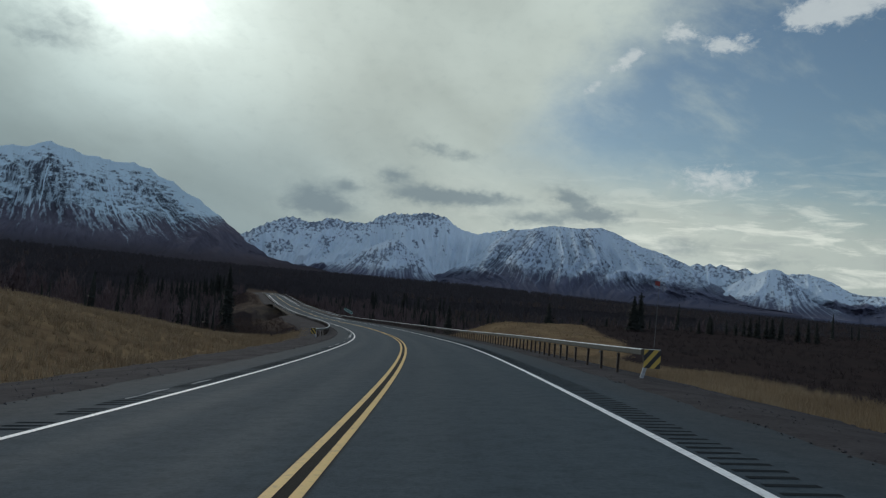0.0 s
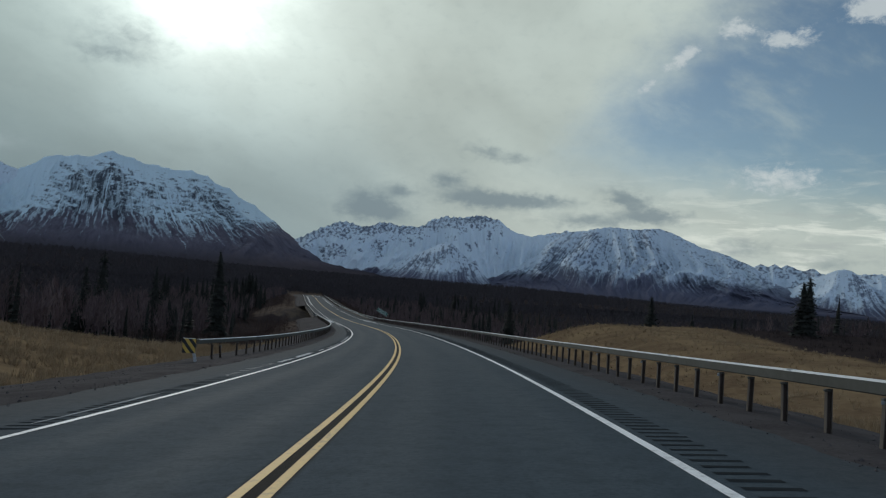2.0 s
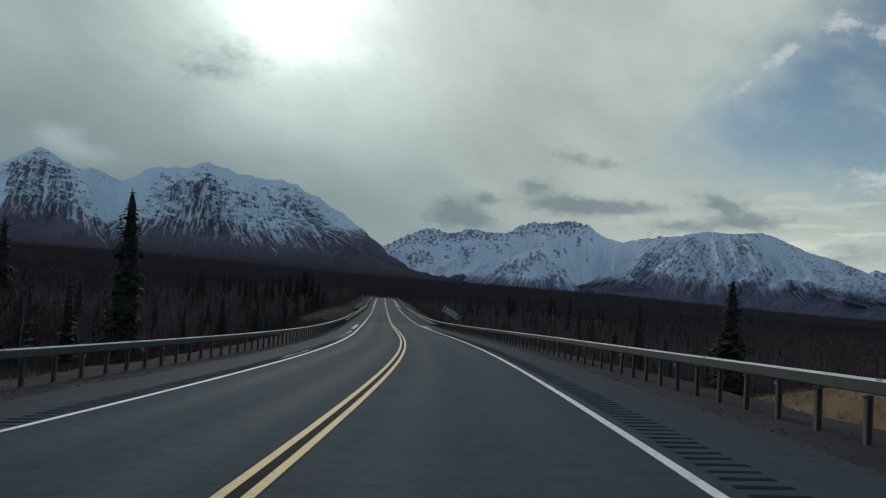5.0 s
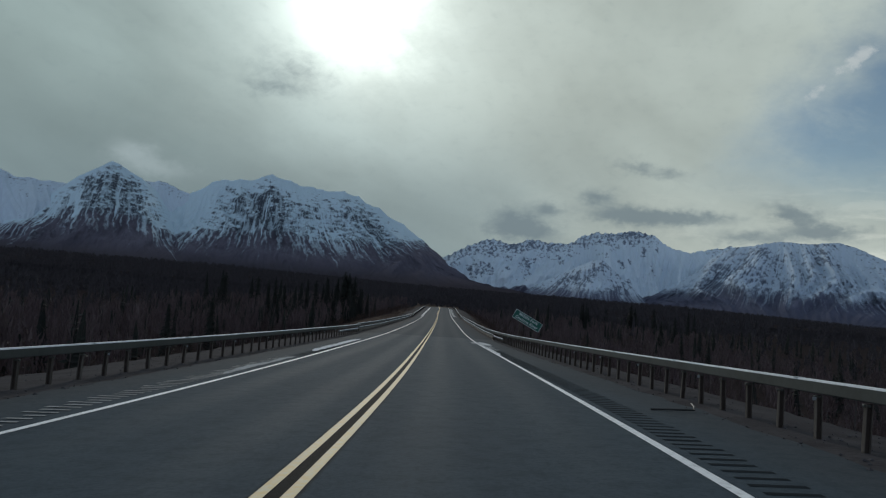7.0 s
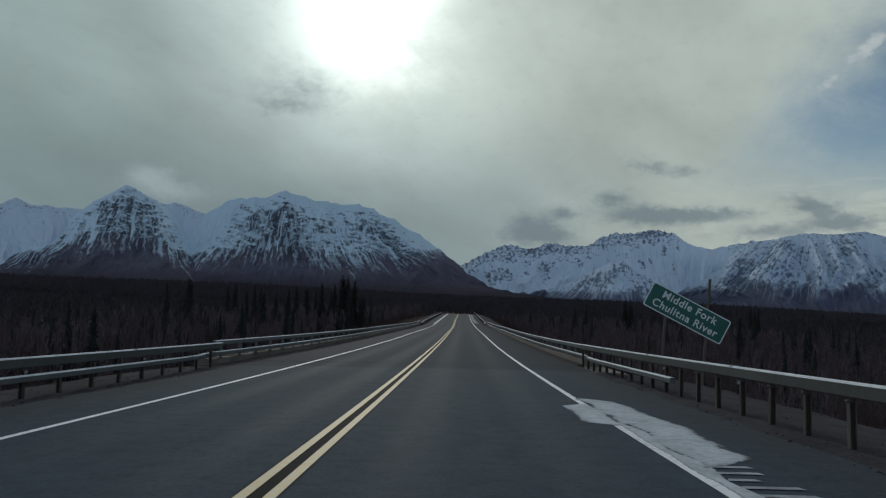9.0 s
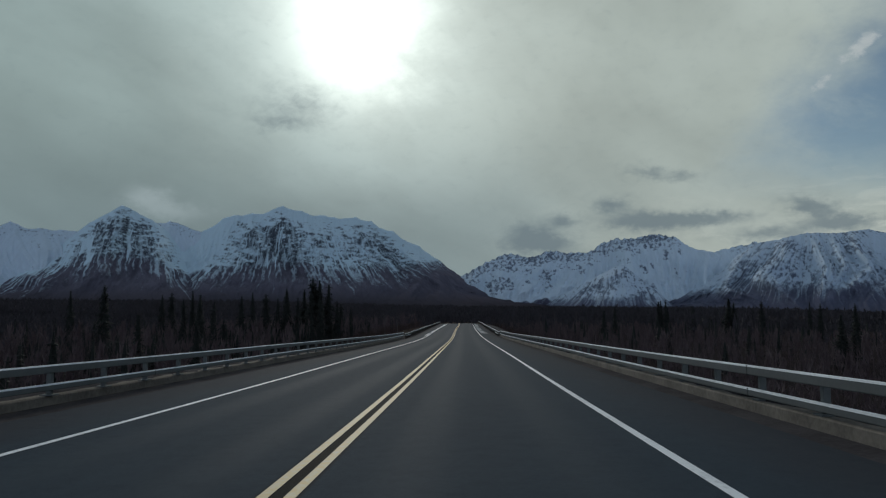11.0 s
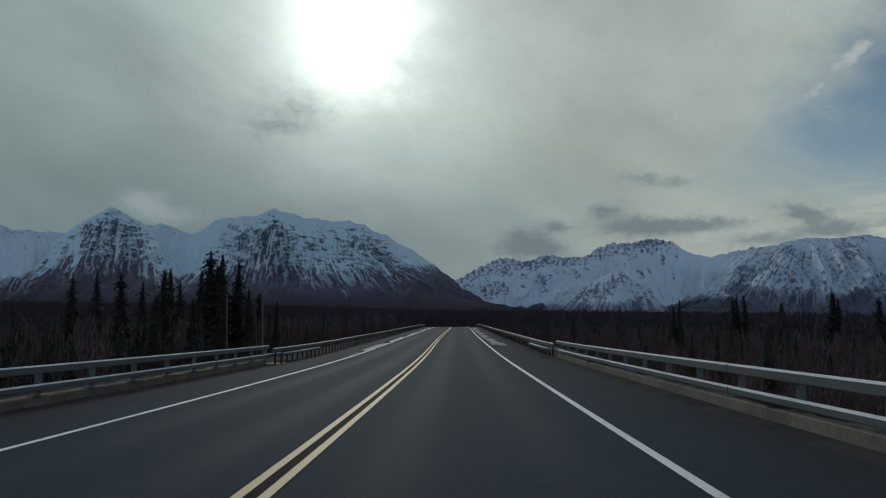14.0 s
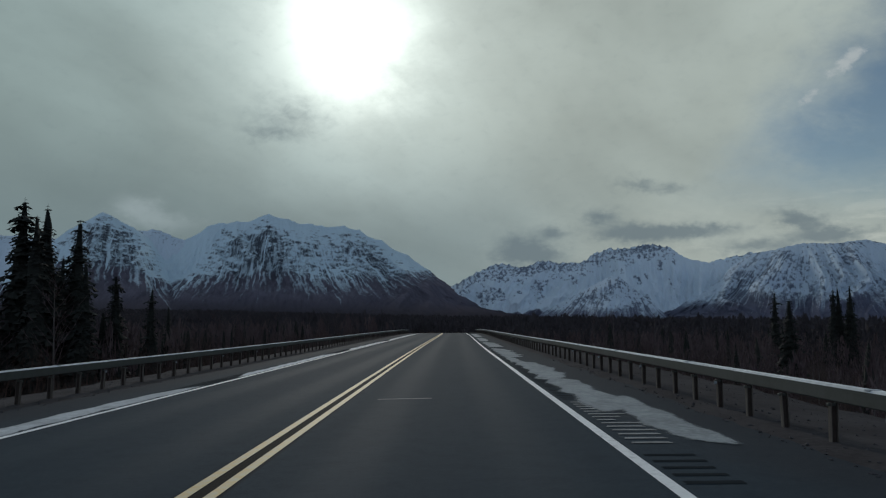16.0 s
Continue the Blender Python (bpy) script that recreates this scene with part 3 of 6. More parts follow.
def ground_height(x, y):
    s, d = road_place(x, y)
    a = np.abs(d)
    sc = np.clip(s, -80, 615)
    road = np.interp(sc, RS, RZ) + np.interp(sc, RS, bank) * (np.clip(d, -4.2, 4.2) + 0.5 * (np.clip(d, -8, 8) - np.clip(d, -4.2, 4.2)))
    dip = np.interp(sc, [-80, 60, 110, 170, 214, 300, 345, 430, 560], [-1.2, -1.0, -1.9, -4.2, -6.6, -6.6, -5.2, -4.8, -3.5])
    left = dip + smooth(a, 10, 38) * np.interp(s, [-20, 20, 40, 60, 68, 82, 90, 98, 110, 128], [9.0, 7.4, 5.2, 3.6, 3.1, 2.4, 2.0, 1.5, 0.8, 0.0])
    flat = -0.80 - 1.20 * smooth(s, 45, 95)
    right = flat + (dip - flat) * smooth(s, 100, 160) + 0.25 * np.exp(-(np.maximum(96 - s, 0) / 24) ** 2 - (np.maximum(s - 104, 0) / 28) ** 2) * smooth(d, 10.5, 19) * (1 - smooth(d, np.interp(s, [60, 110], [19, 26]), np.interp(s, [60, 110], [34, 52])))
    shelf = smooth(d, np.interp(s, [40, 75], [22, 11]), np.interp(s, [40, 75], [34, 24])) * (1 - smooth(d, 240, 330)) * smooth(s, 10, 50) * (1 - smooth(s - 0.35 * np.clip(d - 30, 0, 200), 111, 152))
    right = right + (-3.95 - np.interp(sc, RS, RZ) - right) * shelf
    goal = np.where(d < 0, left, right)
    goal = goal + waves(x, y, 3, 26) * 0.22 * smooth(a, 9, 16) + waves(x, y, 5, 140) * 0.5 * smooth(a, 25, 70) * (1 - shelf)
    width = (3.0 + 1.9 * np.abs(goal)) * (1 + 0.9 * smooth(s, 296, 330) * (d < 0))
    rel = -0.62 + (goal + 0.62) * smooth(a, 8.4, 8.4 + width)
    span = smooth(s, BRIDGE[0] + 1, BRIDGE[0] + 15) * (1 - smooth(s, BRIDGE[1] - 15, BRIDGE[1] - 1))
    rel = rel * (1 - span) + np.minimum(goal, -2.2) * span
    rel = rel - 1.4 * (1 - smooth(a, 7.0, 9.5)) * (s > BRIDGE[0] - 0.5) * (s < BRIDGE[1] + 0.5) * (1 - span)
    near = road + rel
    r = np.hypot(x, y)
    az = np.degrees(np.arctan2(x, np.maximum(y, 1)))
    foot = np.interp(az, [-45, -30, -14, 3, 20, 32], [52, 48, 16, 2, -26, -40])
    far = -15.5 + (foot + 15.5) * np.clip(r / 4000, 0, 1.2) ** 1.6 + waves(x, y, 9, 500) * 2.0
    w = smooth(a, 90, 420) * (1 - shelf * (d > 0))
    w = np.maximum(w, smooth(s, 480, 700))
    return near * (1 - w) + far * w


def turf_mask(s, d):
    a = np.abs(d)
    left = (d < 0) * (1 - smooth(s, 95, 150)) * (1 - smooth(a, 34, 50)) * smooth(a, 7.5, 9)
    strip = (d > 0) * (1 - smooth(s, 40, 90)) * smooth(a, 7.5, 9) * (1 - smooth(a, 14.0, 18.0))
    lim = np.interp(s, [50, 70, 90, 115, 140], [14, 22, 27, 34, 30])
    mound = (d > 0) * smooth(s, 48, 70) * (1 - smooth(s, 128, 150)) * smooth(a, 9.5, 11.5) * (1 - smooth(a, lim - 2, lim + 5))
    return np.clip(np.maximum(np.maximum(left, strip), mound), 0, 1)


# ---- helpers for meshes ----


def lattice_noise(x, y, seed):
    """Smooth gradient noise on a plane, about -0.7 to 0.7."""
    xi, yi = np.floor(x).astype(np.int64), np.floor(y).astype(np.int64)
    fx, fy = x - xi, y - yi

    def corner(ix, iy, dx, dy):
        h = (ix * 374761393 + iy * 668265263 + seed * 974634777) & 0x7FFFFFFF
        h = ((h ^ (h >> 13)) * 1274126177) & 0x7FFFFFFF
        a = (h ^ (h >> 16)) % 4096 / 4096.0 * 6.28318
        return np.cos(a) * dx + np.sin(a) * dy

    u, w = fx * fx * fx * (fx * (fx * 6 - 15) + 10), fy * fy * fy * (fy * (fy * 6 - 15) + 10)
    n0 = corner(xi, yi, fx, fy) * (1 - u) + corner(xi + 1, yi, fx - 1, fy) * u
    n1 = corner(xi, yi + 1, fx, fy - 1) * (1 - u) + corner(xi + 1, yi + 1, fx - 1, fy - 1) * u
    return n0 * (1 - w) + n1 * w


def fbm(x, y, seed, octaves=4, gain=0.5):
    """Layered smooth noise, about -1 to 1."""
    out, amp, tot = np.zeros(np.broadcast(x, y).shape), 1.0, 0.0
    for k in range(octaves):
        out += lattice_noise(x, y, seed + 13 * k) * amp
        tot += amp
        amp, x, y = amp * gain, x * 2.03 + 3.7, y * 2.03 + 8.1
    return out / tot * 3.3


def mesh_of(name, verts, faces, mat, smooth_shade=False, uvs=None):
    me = bpy.data.meshes.new(name)
    verts = np.asarray(verts, np.float32)
    faces = np.asarray(faces, np.int32)
    n = faces.shape[1]
    me.vertices.add(len(verts)), me.loops.add(faces.size), me.polygons.add(len(faces))
    me.vertices.foreach_set("co", verts.ravel())
    me.loops.foreach_set("vertex_index", faces.ravel())
    me.polygons.foreach_set("loop_start", np.arange(0, faces.size, n, dtype=np.int32))
    me.polygons.foreach_set("loop_total", np.full(len(faces), n, np.int32))
    me.polygons.foreach_set("use_smooth", np.full(len(faces), bool(smooth_shade)))
    if uvs is not None:
        layer = me.uv_layers.new(name="UVMap")
        layer.data.foreach_set("uv", np.asarray(uvs, np.float32)[faces.ravel()].ravel())
    me.update()
    me.validate()
    me.materials.append(mat)
    return me


def part(name, me, parent=None, label="", m=None):
    ob = new(name, me)
    if parent is not None:
        ob.parent = parent
    if m is not None:
        ob.matrix_basis = m
    return tagged(ob, label) if label else ob


def grid_faces(nr, nc, closed=False):
    i, j = np.meshgrid(np.arange(nr - 1), np.arange(nc if closed else nc - 1), indexing="ij")
    k = (j + 1) % nc
    return np.stack([i * nc + j, i * nc + k, (i + 1) * nc + k, (i + 1) * nc + j], -1).reshape(-1, 4)


def sweep(name, profile, s0, s1, step, mat, closed=False, smooth_shade=False, wobble=None):
    """A profile of (offset, height) points drawn along the road."""
    ss = np.linspace(s0, s1, max(2, int(round((s1 - s0) / step)) + 1))
    pr = np.array(profile, float)
    S, D = np.meshgrid(ss, pr[:, 0], indexing="ij")
    Hh = np.broadcast_to(pr[:, 1], S.shape)
    if wobble:
        D = D + wobble(S, D)
    v = on_road(S, D, Hh).reshape(-1, 3)
    uv = np.stack([D, S], -1).reshape(-1, 2)
    f = grid_faces(len(ss), len(pr), closed)
    me = mesh_of(name, v, f, mat, smooth_shade, uv)
    if closed:
        bm = bmesh.new()
        bm.from_mesh(me)
        bmesh.ops.holes_fill(bm, edges=[e for e in bm.edges if e.is_boundary])
        bmesh.ops.recalc_face_normals(bm, faces=bm.faces)
        bm.to_mesh(me)
        bm.free()
    return me


def box_mesh(name, sx, sy, sz, mat, bevel=0.01, base=True):
    bm = bmesh.new()
    bmesh.ops.create_cube(bm, size=1)
    bmesh.ops.scale(bm, vec=(sx, sy, sz), verts=bm.verts)
    if base:
        bmesh.ops.translate(bm, vec=(0, 0, sz / 2), verts=bm.verts)
    if bevel:
        bmesh.ops.bevel(bm, geom=bm.edges[:], offset=bevel, segments=1, affect="EDGES")
    me = bpy.data.meshes.new(name)
    bm.to_mesh(me)
    bm.free()
    me.materials.append(mat)
    return me


def rings_tube(pts, radii, sides):
    v, f = [], []
    for (p, r) in zip(pts, radii):
        for k in range(sides):
            a = 6.28318 * k / sides
            v.append((p[0] + r * math.cos(a), p[1] + r * math.sin(a), p[2]))
    for i in range(len(pts) - 1):
        for k in range(sides):
            a, b = i * sides + k, i * sides + (k + 1) % sides
            f += [(a, b, b + sides), (a, b + sides, a + sides)]
    return v, f


def thing(name, at_, label, category, group="", rz=0.0):
    ob = new(name)
    ob.matrix_basis = Matrix.Translation(at_) @ Matrix.Rotation(rz, 4, "Z")
    return tagged(ob, label, category, group)


# ---- ground, road ----


def spaced(lo, fine_lo, fine_hi, hi, step, grow=1.12):
    mid = list(np.arange(fine_lo, fine_hi + 1e-6, step))
    up, w, v = [], step, fine_hi
    while v < hi:
        w *= grow
        v += w
        up.append(v)
    dn, w, v = [], step, fine_lo
    while v > lo:
        w *= grow
        v -= w
        dn.append(v)
    return np.array(dn[::-1] + mid + up)


def build_ground():
    u, w = spaced(-4950, -66, 66, 4950, 1.6), spaced(-2500, -40, 450, 5200, 3.0)
    U, W = np.meshgrid(u, w, indexing="xy")
    a = radians(11.0)
    x = U * math.cos(a) - W * math.sin(a) + 14
    y = U * math.sin(a) + W * math.cos(a)
    x, y = x.ravel(), y.ravel()
    z = ground_height(x, y)
    me = mesh_of("ground", np.stack([x, y, z], -1), grid_faces(len(w), len(u)), GROUND, True)
    s, d = road_place(x, y)
    at = me.attributes.new("turf", "FLOAT", "POINT")
    at.data.foreach_set("value", turf_mask(s, d).astype(np.float32))
    at = me.attributes.new("bank", "FLOAT", "POINT")
    bare = (1 - smooth(np.abs(d), 11, 19)) * smooth(s, 130, 170) + 0.9 * (d < 0) * smooth(s, 306, 318) * (1 - smooth(s, 345, 375)) * (1 - smooth(np.abs(d), 20, 30))
    at.data.foreach_set("value", np.clip(bare, 0, 1).astype(np.float32))
    tagged(new("ground", me), "dry golden turf and dark brush land reaching the mountains", "ground", kind="structure")


build_ground()

S0, S1 = -70.0, 600.0
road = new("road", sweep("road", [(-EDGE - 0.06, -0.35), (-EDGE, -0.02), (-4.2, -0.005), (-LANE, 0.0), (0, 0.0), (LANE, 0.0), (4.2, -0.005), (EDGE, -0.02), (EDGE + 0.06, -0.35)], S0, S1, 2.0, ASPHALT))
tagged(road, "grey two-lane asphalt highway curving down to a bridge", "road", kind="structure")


def road_h(d):
    return float(np.interp(abs(d), [0, LANE, EDGE], [0.0, 0.0, -0.02]))


def stripe(name, d, w, mat, label, s0=S0, s1=S1, drift=None):
    e = 0.006
    ob = new(name, sweep(name, [(d - w / 2, road_h(d - w / 2) + e), (d + w / 2, road_h(d + w / 2) + e)], s0, s1, 2.0, mat, wobble=drift))
    return tagged(ob, label, "road marking", kind="structure")


stripe("edge_line", LANE, 0.115, WHITE, "white painted edge line, lightly worn", drift=lambda S, D: np.interp(S, [20, 60, 90, 125, 150, 172], [0.0, -0.055, -0.10, -0.09, -0.07, 0.0]))
stripe("edge_line", -LANE, 0.115, WHITE, "white painted edge line, lightly worn")
stripe("centre_line", 0.088, 0.100, YELLOW, "solid yellow centre line, one of a pair")
stripe("centre_line", -0.137, 0.100, YELLOW, "solid yellow centre line, one of a pair")

for side in (-1, 1):
    for a, b in ((S0, BRIDGE[0]), (BRIDGE[1], S1)):
        jag = lambda S, D: 0.16 * fbm(S / 2.6, D * 0.7, 5 + side, 4, 0.65) + (np.abs(D) > 8) * 0.25 * np.sin(S * 1.7 + D * 3) * np.sin(S * 0.6)
        pr = [(side * 5.15, -0.05), (side * 5.5, -0.024), (side * 5.85, 0.010), (side * 6.3, 0.0), (side * 6.9, -0.06), (side * 7.9, -0.16), (side * 8.9, -0.32), (side * 9.9, -0.58), (side * 11.4, -1.7)]
        if side < 0:
            pr = pr[::-1]
        ob = new("gravel_verge", sweep("gravel_verge", pr, a, b, 0.4, GRAVEL, False, True, jag))
        tagged(ob, "dark gravel verge falling away beside the asphalt", "verge", kind="structure")

# ---- mountains ----


def ridged(x, y, seed, octaves=5, gain=0.55):
    out, amp, tot, prev = np.zeros_like(x), 1.0, 0.0, 1.0
    for k in range(octaves):
        r = 1 - np.abs(lattice_noise(x, y, seed + k * 7)) * 1.9
        r = np.clip(r, 0, 1) ** 1.5
        out += r * amp * (0.35 + 0.65 * prev)
        prev, tot = r, tot + amp
        amp, x, y = amp * gain, x * 2.03 + 5.1, y * 2.03 + 1.7
    return out / tot


def rock_face(fall, px, z, depth, q, bearing, line, seed, faces):
    """Banded walls between snow-filled couloirs, flatirons above a ragged snow line. faces: bearing, half width, weight, share of the height at which the rock begins."""
    f = fall + 18 * fbm(px / 190, z / 110, seed + 20, 3)
    drain = lattice_noise(f / 74, z / 700 + 3, seed + 31)
    gully = (1 - smooth(np.abs(drain), 0.03, 0.10)) * smooth(lattice_noise(f / 190 + 5, z / 900, seed + 33), -0.22, 0.08)
    bands = fbm(px / 62, z / 17 + px / 300, seed + 41, 4, 0.62)
    blotch = fbm(px / 70, z / 48, seed + 51, 4, 0.6)
    crumb = fbm(px / 20, z / 18, seed + 58, 3, 0.6)
    amount = 0.0 * q
    for a, half, wt, q0 in faces:
        amount = amount + wt * np.exp(-((bearing + 0.9 * blotch - a) / half) ** 2) * smooth(q + 0.12 * blotch, q0 - 0.16, q0 + 0.22)
    score = amount + 0.32 * smooth(q, 0.0, 0.25) + 0.38 * bands + 0.22 * blotch + 0.26 * crumb - 0.66
    rock = 0.84 * smooth(score, -0.38, 0.46) * (1 - 0.9 * gully * smooth(q, 0.25, 0.45))
    jag = line + 20 * fbm(f / 150, z * 0, seed + 61, 3) + 22 * blotch - 40 * gully
    snow = smooth(z - jag, -44, 36)
    dust = 0.60 * smooth(z, jag - 190, jag - 20) * smooth(fbm(f / 34, z / 130, seed + 71, 4, 0.6) + 0.3 * crumb, -0.40, 0.60)
    return np.maximum(snow * (1 - rock), dust), snow


def crag_face(fall, px, z, depth, q, bearing, line, seed, faces):
    """Broken crags along the crest and in scattered ribs, smooth snow bowls below."""
    spots = fbm(px / 19, z / 17, seed + 41, 4, 0.62)
    blotch = fbm(px / 150, z / 110, seed + 51, 3)
    ribs = fbm((px + 0.5 * z) / 46, z / 130, seed + 45, 3)
    crest = 1 - smooth(depth + 62 * blotch + 30 * ribs, 40, 118)
    lumps = smooth(blotch + 0.4 * ribs, 0.30, 0.62) * (1 - smooth(q, 0.75, 0.95))
    extra = 0.0 * q
    for a, half, wt, q0 in faces:
        extra = extra + wt * np.exp(-((bearing - a) / half) ** 4)
    score = np.maximum(crest, 0.85 * lumps) * 0.66 + 0.44 * spots + 0.16 * ribs - 0.62 + extra
    rock = 0.84 * smooth(score, -0.36, 0.44)
    jag = line + 16 * fbm(px / 90, z * 0, seed + 61, 3) + 14 * blotch
    snow = smooth(z - jag, -14, 14)
    dust = 0.3 * smooth(z, jag - 70, jag) * smooth(fbm(fall / 30, z / 120, seed + 71, 3), -0.25, 0.55)
    return np.maximum(snow * (1 - rock), dust), snow


def rib_face(fall, px, z, depth, q, bearing, line, seed, faces):
    """Fine ribs fanning out below the summit, snow in tongues between them."""
    f = fall + 12 * fbm(px / 120, z / 90, seed + 20, 3)
    ribs = fbm(f / 27, z / 130, seed + 41, 4, 0.62)
    speck = fbm(px / 22, z / 19, seed + 47, 4, 0.62)
    blotch = fbm(px / 140, z / 90, seed + 51, 3)
    extra = 0.0 * q
    for a, half, wt, q0 in faces:
        extra = extra + wt * np.exp(-((bearing - a) / half) ** 4) * smooth(q, q0 - 0.1, q0 + 0.1)
    score = 0.36 * ribs + 0.42 * speck + 0.24 * blotch - 0.12 + extra
    rock = 0.9 * smooth(score, -0.34, 0.44)
    jag = line + 16 * fbm(f / 44, z * 0, seed + 61, 3) + 18 * blotch
    snow = smooth(z - jag, -58, 46)
    dust = 0.46 * smooth(z, jag - 130, jag) * smooth(fbm(f / 22, z / 200, seed + 71, 3), -0.35, 0.5)
    return np.maximum(snow * (1 - rock), dust), snow


def mountain(name, label, crest, dist, foot, base, mat, style, line, gully=70.0, size=380.0, shape=1.35, seed=1, spur=150.0, crag=14.0, step=0.05, stretch=0.3, peak=None, fan=0.5, faces=(), teeth=0.0, lift=()):
    """A massif across the plain: its crest as (bearing, height) pairs at one distance, with spurs and gullies running down to its foot."""
    a0, a1 = crest[0][0], crest[-1][0]
    az = np.arange(a0, a1 + step, step)
    top = np.interp(az, [c[0] for c in crest], [c[1] for c in crest])
    lateral = np.radians(az) * dist
    tall = np.clip((top - base) / 250, 0.0, 1)
    top = top + (ridged(lateral / 150, lateral * 0 + seed, seed + 50, 4, 0.6) - 0.42) * crag * 2 * tall
    top = top + (ridged(lateral / 42, lateral * 0 + seed, seed + 55, 3, 0.6) - 0.42) * teeth * 2 * tall
    A, Uu = np.meshgrid(az, np.concatenate([[-0.06], np.linspace(0, 1, 150), [1.02, 1.07]]), indexing="ij")
    T = np.broadcast_to(top[:, None], A.shape)
    C = np.clip(Uu, 0, 1)
    px, py = np.radians(A) * dist, foot + (dist - foot) * C
    wx = lattice_noise(px / 500, py / 500, seed + 3) * 160
    wy = lattice_noise(px / 500 + 9, py / 500 + 4, seed + 4) * 160
    ribs = ridged((px + wx) / size, (py * stretch + wy) / size, seed, 6, 0.58)
    ribs = np.clip((ribs - 0.12) / 0.62, 0, 1)
    prof = C ** shape
    H = base + (T - base) * prof
    env = np.clip(C * 2.2, 0, 1) * np.clip((1 - C) * 3.2, 0.0, 1)
    H = H + gully * (ribs - 0.5) * env * np.clip((T - base) / 420, 0.06, 1.15)
    # lines of fall spread out below the peak
    pk = np.radians(peak if peak is not None else (a0 + a1) / 2) * dist
    fall = (px - pk) / (1 - fan * C)
    bearing = np.degrees((pk + fall * (1 - fan * 0.5)) / dist)
    q = np.clip((T - H) / np.maximum(T - line, 40.0), 0, 1.5)
    level = line + sum(dz * np.exp(-((A - a) / half) ** 2) for a, half, dz in lift)
    cover, bare = style(fall, px, H, T - H, q, bearing, level, seed, faces)
    uv = np.stack([fall + wx * 0.3, np.maximum(H, base) * 1.25 + py * 0.25], -1).reshape(-1, 2)
    H = H - np.clip(Uu - 1, 0, 1) * 3000 - (Uu < 0) * 90
    R = foot + (dist - foot) * Uu - spur * (ribs - 0.5) * env
    X, Y = R * np.sin(np.radians(A)), R * np.cos(np.radians(A))
    me = mesh_of(name, np.stack([X, Y, H], -1).reshape(-1, 3), grid_faces(*A.shape), mat, True, uv)
    for key, value in (("cover", cover), ("bare", bare)):
        at = me.attributes.new(key, "FLOAT", "POINT")
        at.data.foreach_set("value", value.ravel().astype(np.float32))
    return tagged(new(name, me), label, "mountain", kind="structure")


# rock thinned out on this range to imitate its veil of cloud
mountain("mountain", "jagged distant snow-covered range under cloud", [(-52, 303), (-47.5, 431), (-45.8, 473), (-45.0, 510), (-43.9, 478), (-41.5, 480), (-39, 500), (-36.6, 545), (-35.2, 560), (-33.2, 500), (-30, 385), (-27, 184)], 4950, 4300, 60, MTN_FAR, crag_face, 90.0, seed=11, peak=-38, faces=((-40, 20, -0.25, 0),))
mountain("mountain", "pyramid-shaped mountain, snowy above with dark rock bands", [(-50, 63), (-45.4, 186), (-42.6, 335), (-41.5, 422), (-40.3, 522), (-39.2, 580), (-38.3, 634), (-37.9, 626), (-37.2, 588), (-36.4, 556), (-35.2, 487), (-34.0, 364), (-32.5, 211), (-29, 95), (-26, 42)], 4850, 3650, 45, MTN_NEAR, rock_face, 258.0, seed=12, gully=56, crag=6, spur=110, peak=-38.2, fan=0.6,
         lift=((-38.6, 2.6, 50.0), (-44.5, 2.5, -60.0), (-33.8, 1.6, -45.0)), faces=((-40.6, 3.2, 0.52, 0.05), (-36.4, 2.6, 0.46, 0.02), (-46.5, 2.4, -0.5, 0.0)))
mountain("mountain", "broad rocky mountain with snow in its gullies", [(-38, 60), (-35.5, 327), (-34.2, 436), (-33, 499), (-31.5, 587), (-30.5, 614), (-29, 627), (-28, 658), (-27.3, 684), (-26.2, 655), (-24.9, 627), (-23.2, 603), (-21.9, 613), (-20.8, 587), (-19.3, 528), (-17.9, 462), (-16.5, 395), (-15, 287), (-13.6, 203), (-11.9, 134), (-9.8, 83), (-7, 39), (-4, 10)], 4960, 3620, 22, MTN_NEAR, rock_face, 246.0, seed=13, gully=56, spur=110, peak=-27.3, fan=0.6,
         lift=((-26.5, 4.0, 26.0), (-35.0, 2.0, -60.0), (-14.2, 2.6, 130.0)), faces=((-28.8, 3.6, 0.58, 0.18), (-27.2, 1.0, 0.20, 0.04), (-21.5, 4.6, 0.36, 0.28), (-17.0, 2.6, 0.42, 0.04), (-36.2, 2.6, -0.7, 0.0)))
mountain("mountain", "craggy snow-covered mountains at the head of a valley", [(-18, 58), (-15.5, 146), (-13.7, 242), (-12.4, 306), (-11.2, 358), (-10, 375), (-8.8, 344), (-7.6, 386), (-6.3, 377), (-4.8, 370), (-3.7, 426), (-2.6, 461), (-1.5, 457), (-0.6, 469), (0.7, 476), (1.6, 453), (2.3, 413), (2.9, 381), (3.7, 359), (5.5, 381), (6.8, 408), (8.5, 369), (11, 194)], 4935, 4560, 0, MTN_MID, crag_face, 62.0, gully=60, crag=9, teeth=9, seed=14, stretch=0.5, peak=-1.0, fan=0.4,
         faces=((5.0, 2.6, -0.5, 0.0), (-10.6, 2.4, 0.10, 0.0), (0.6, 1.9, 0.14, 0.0)))
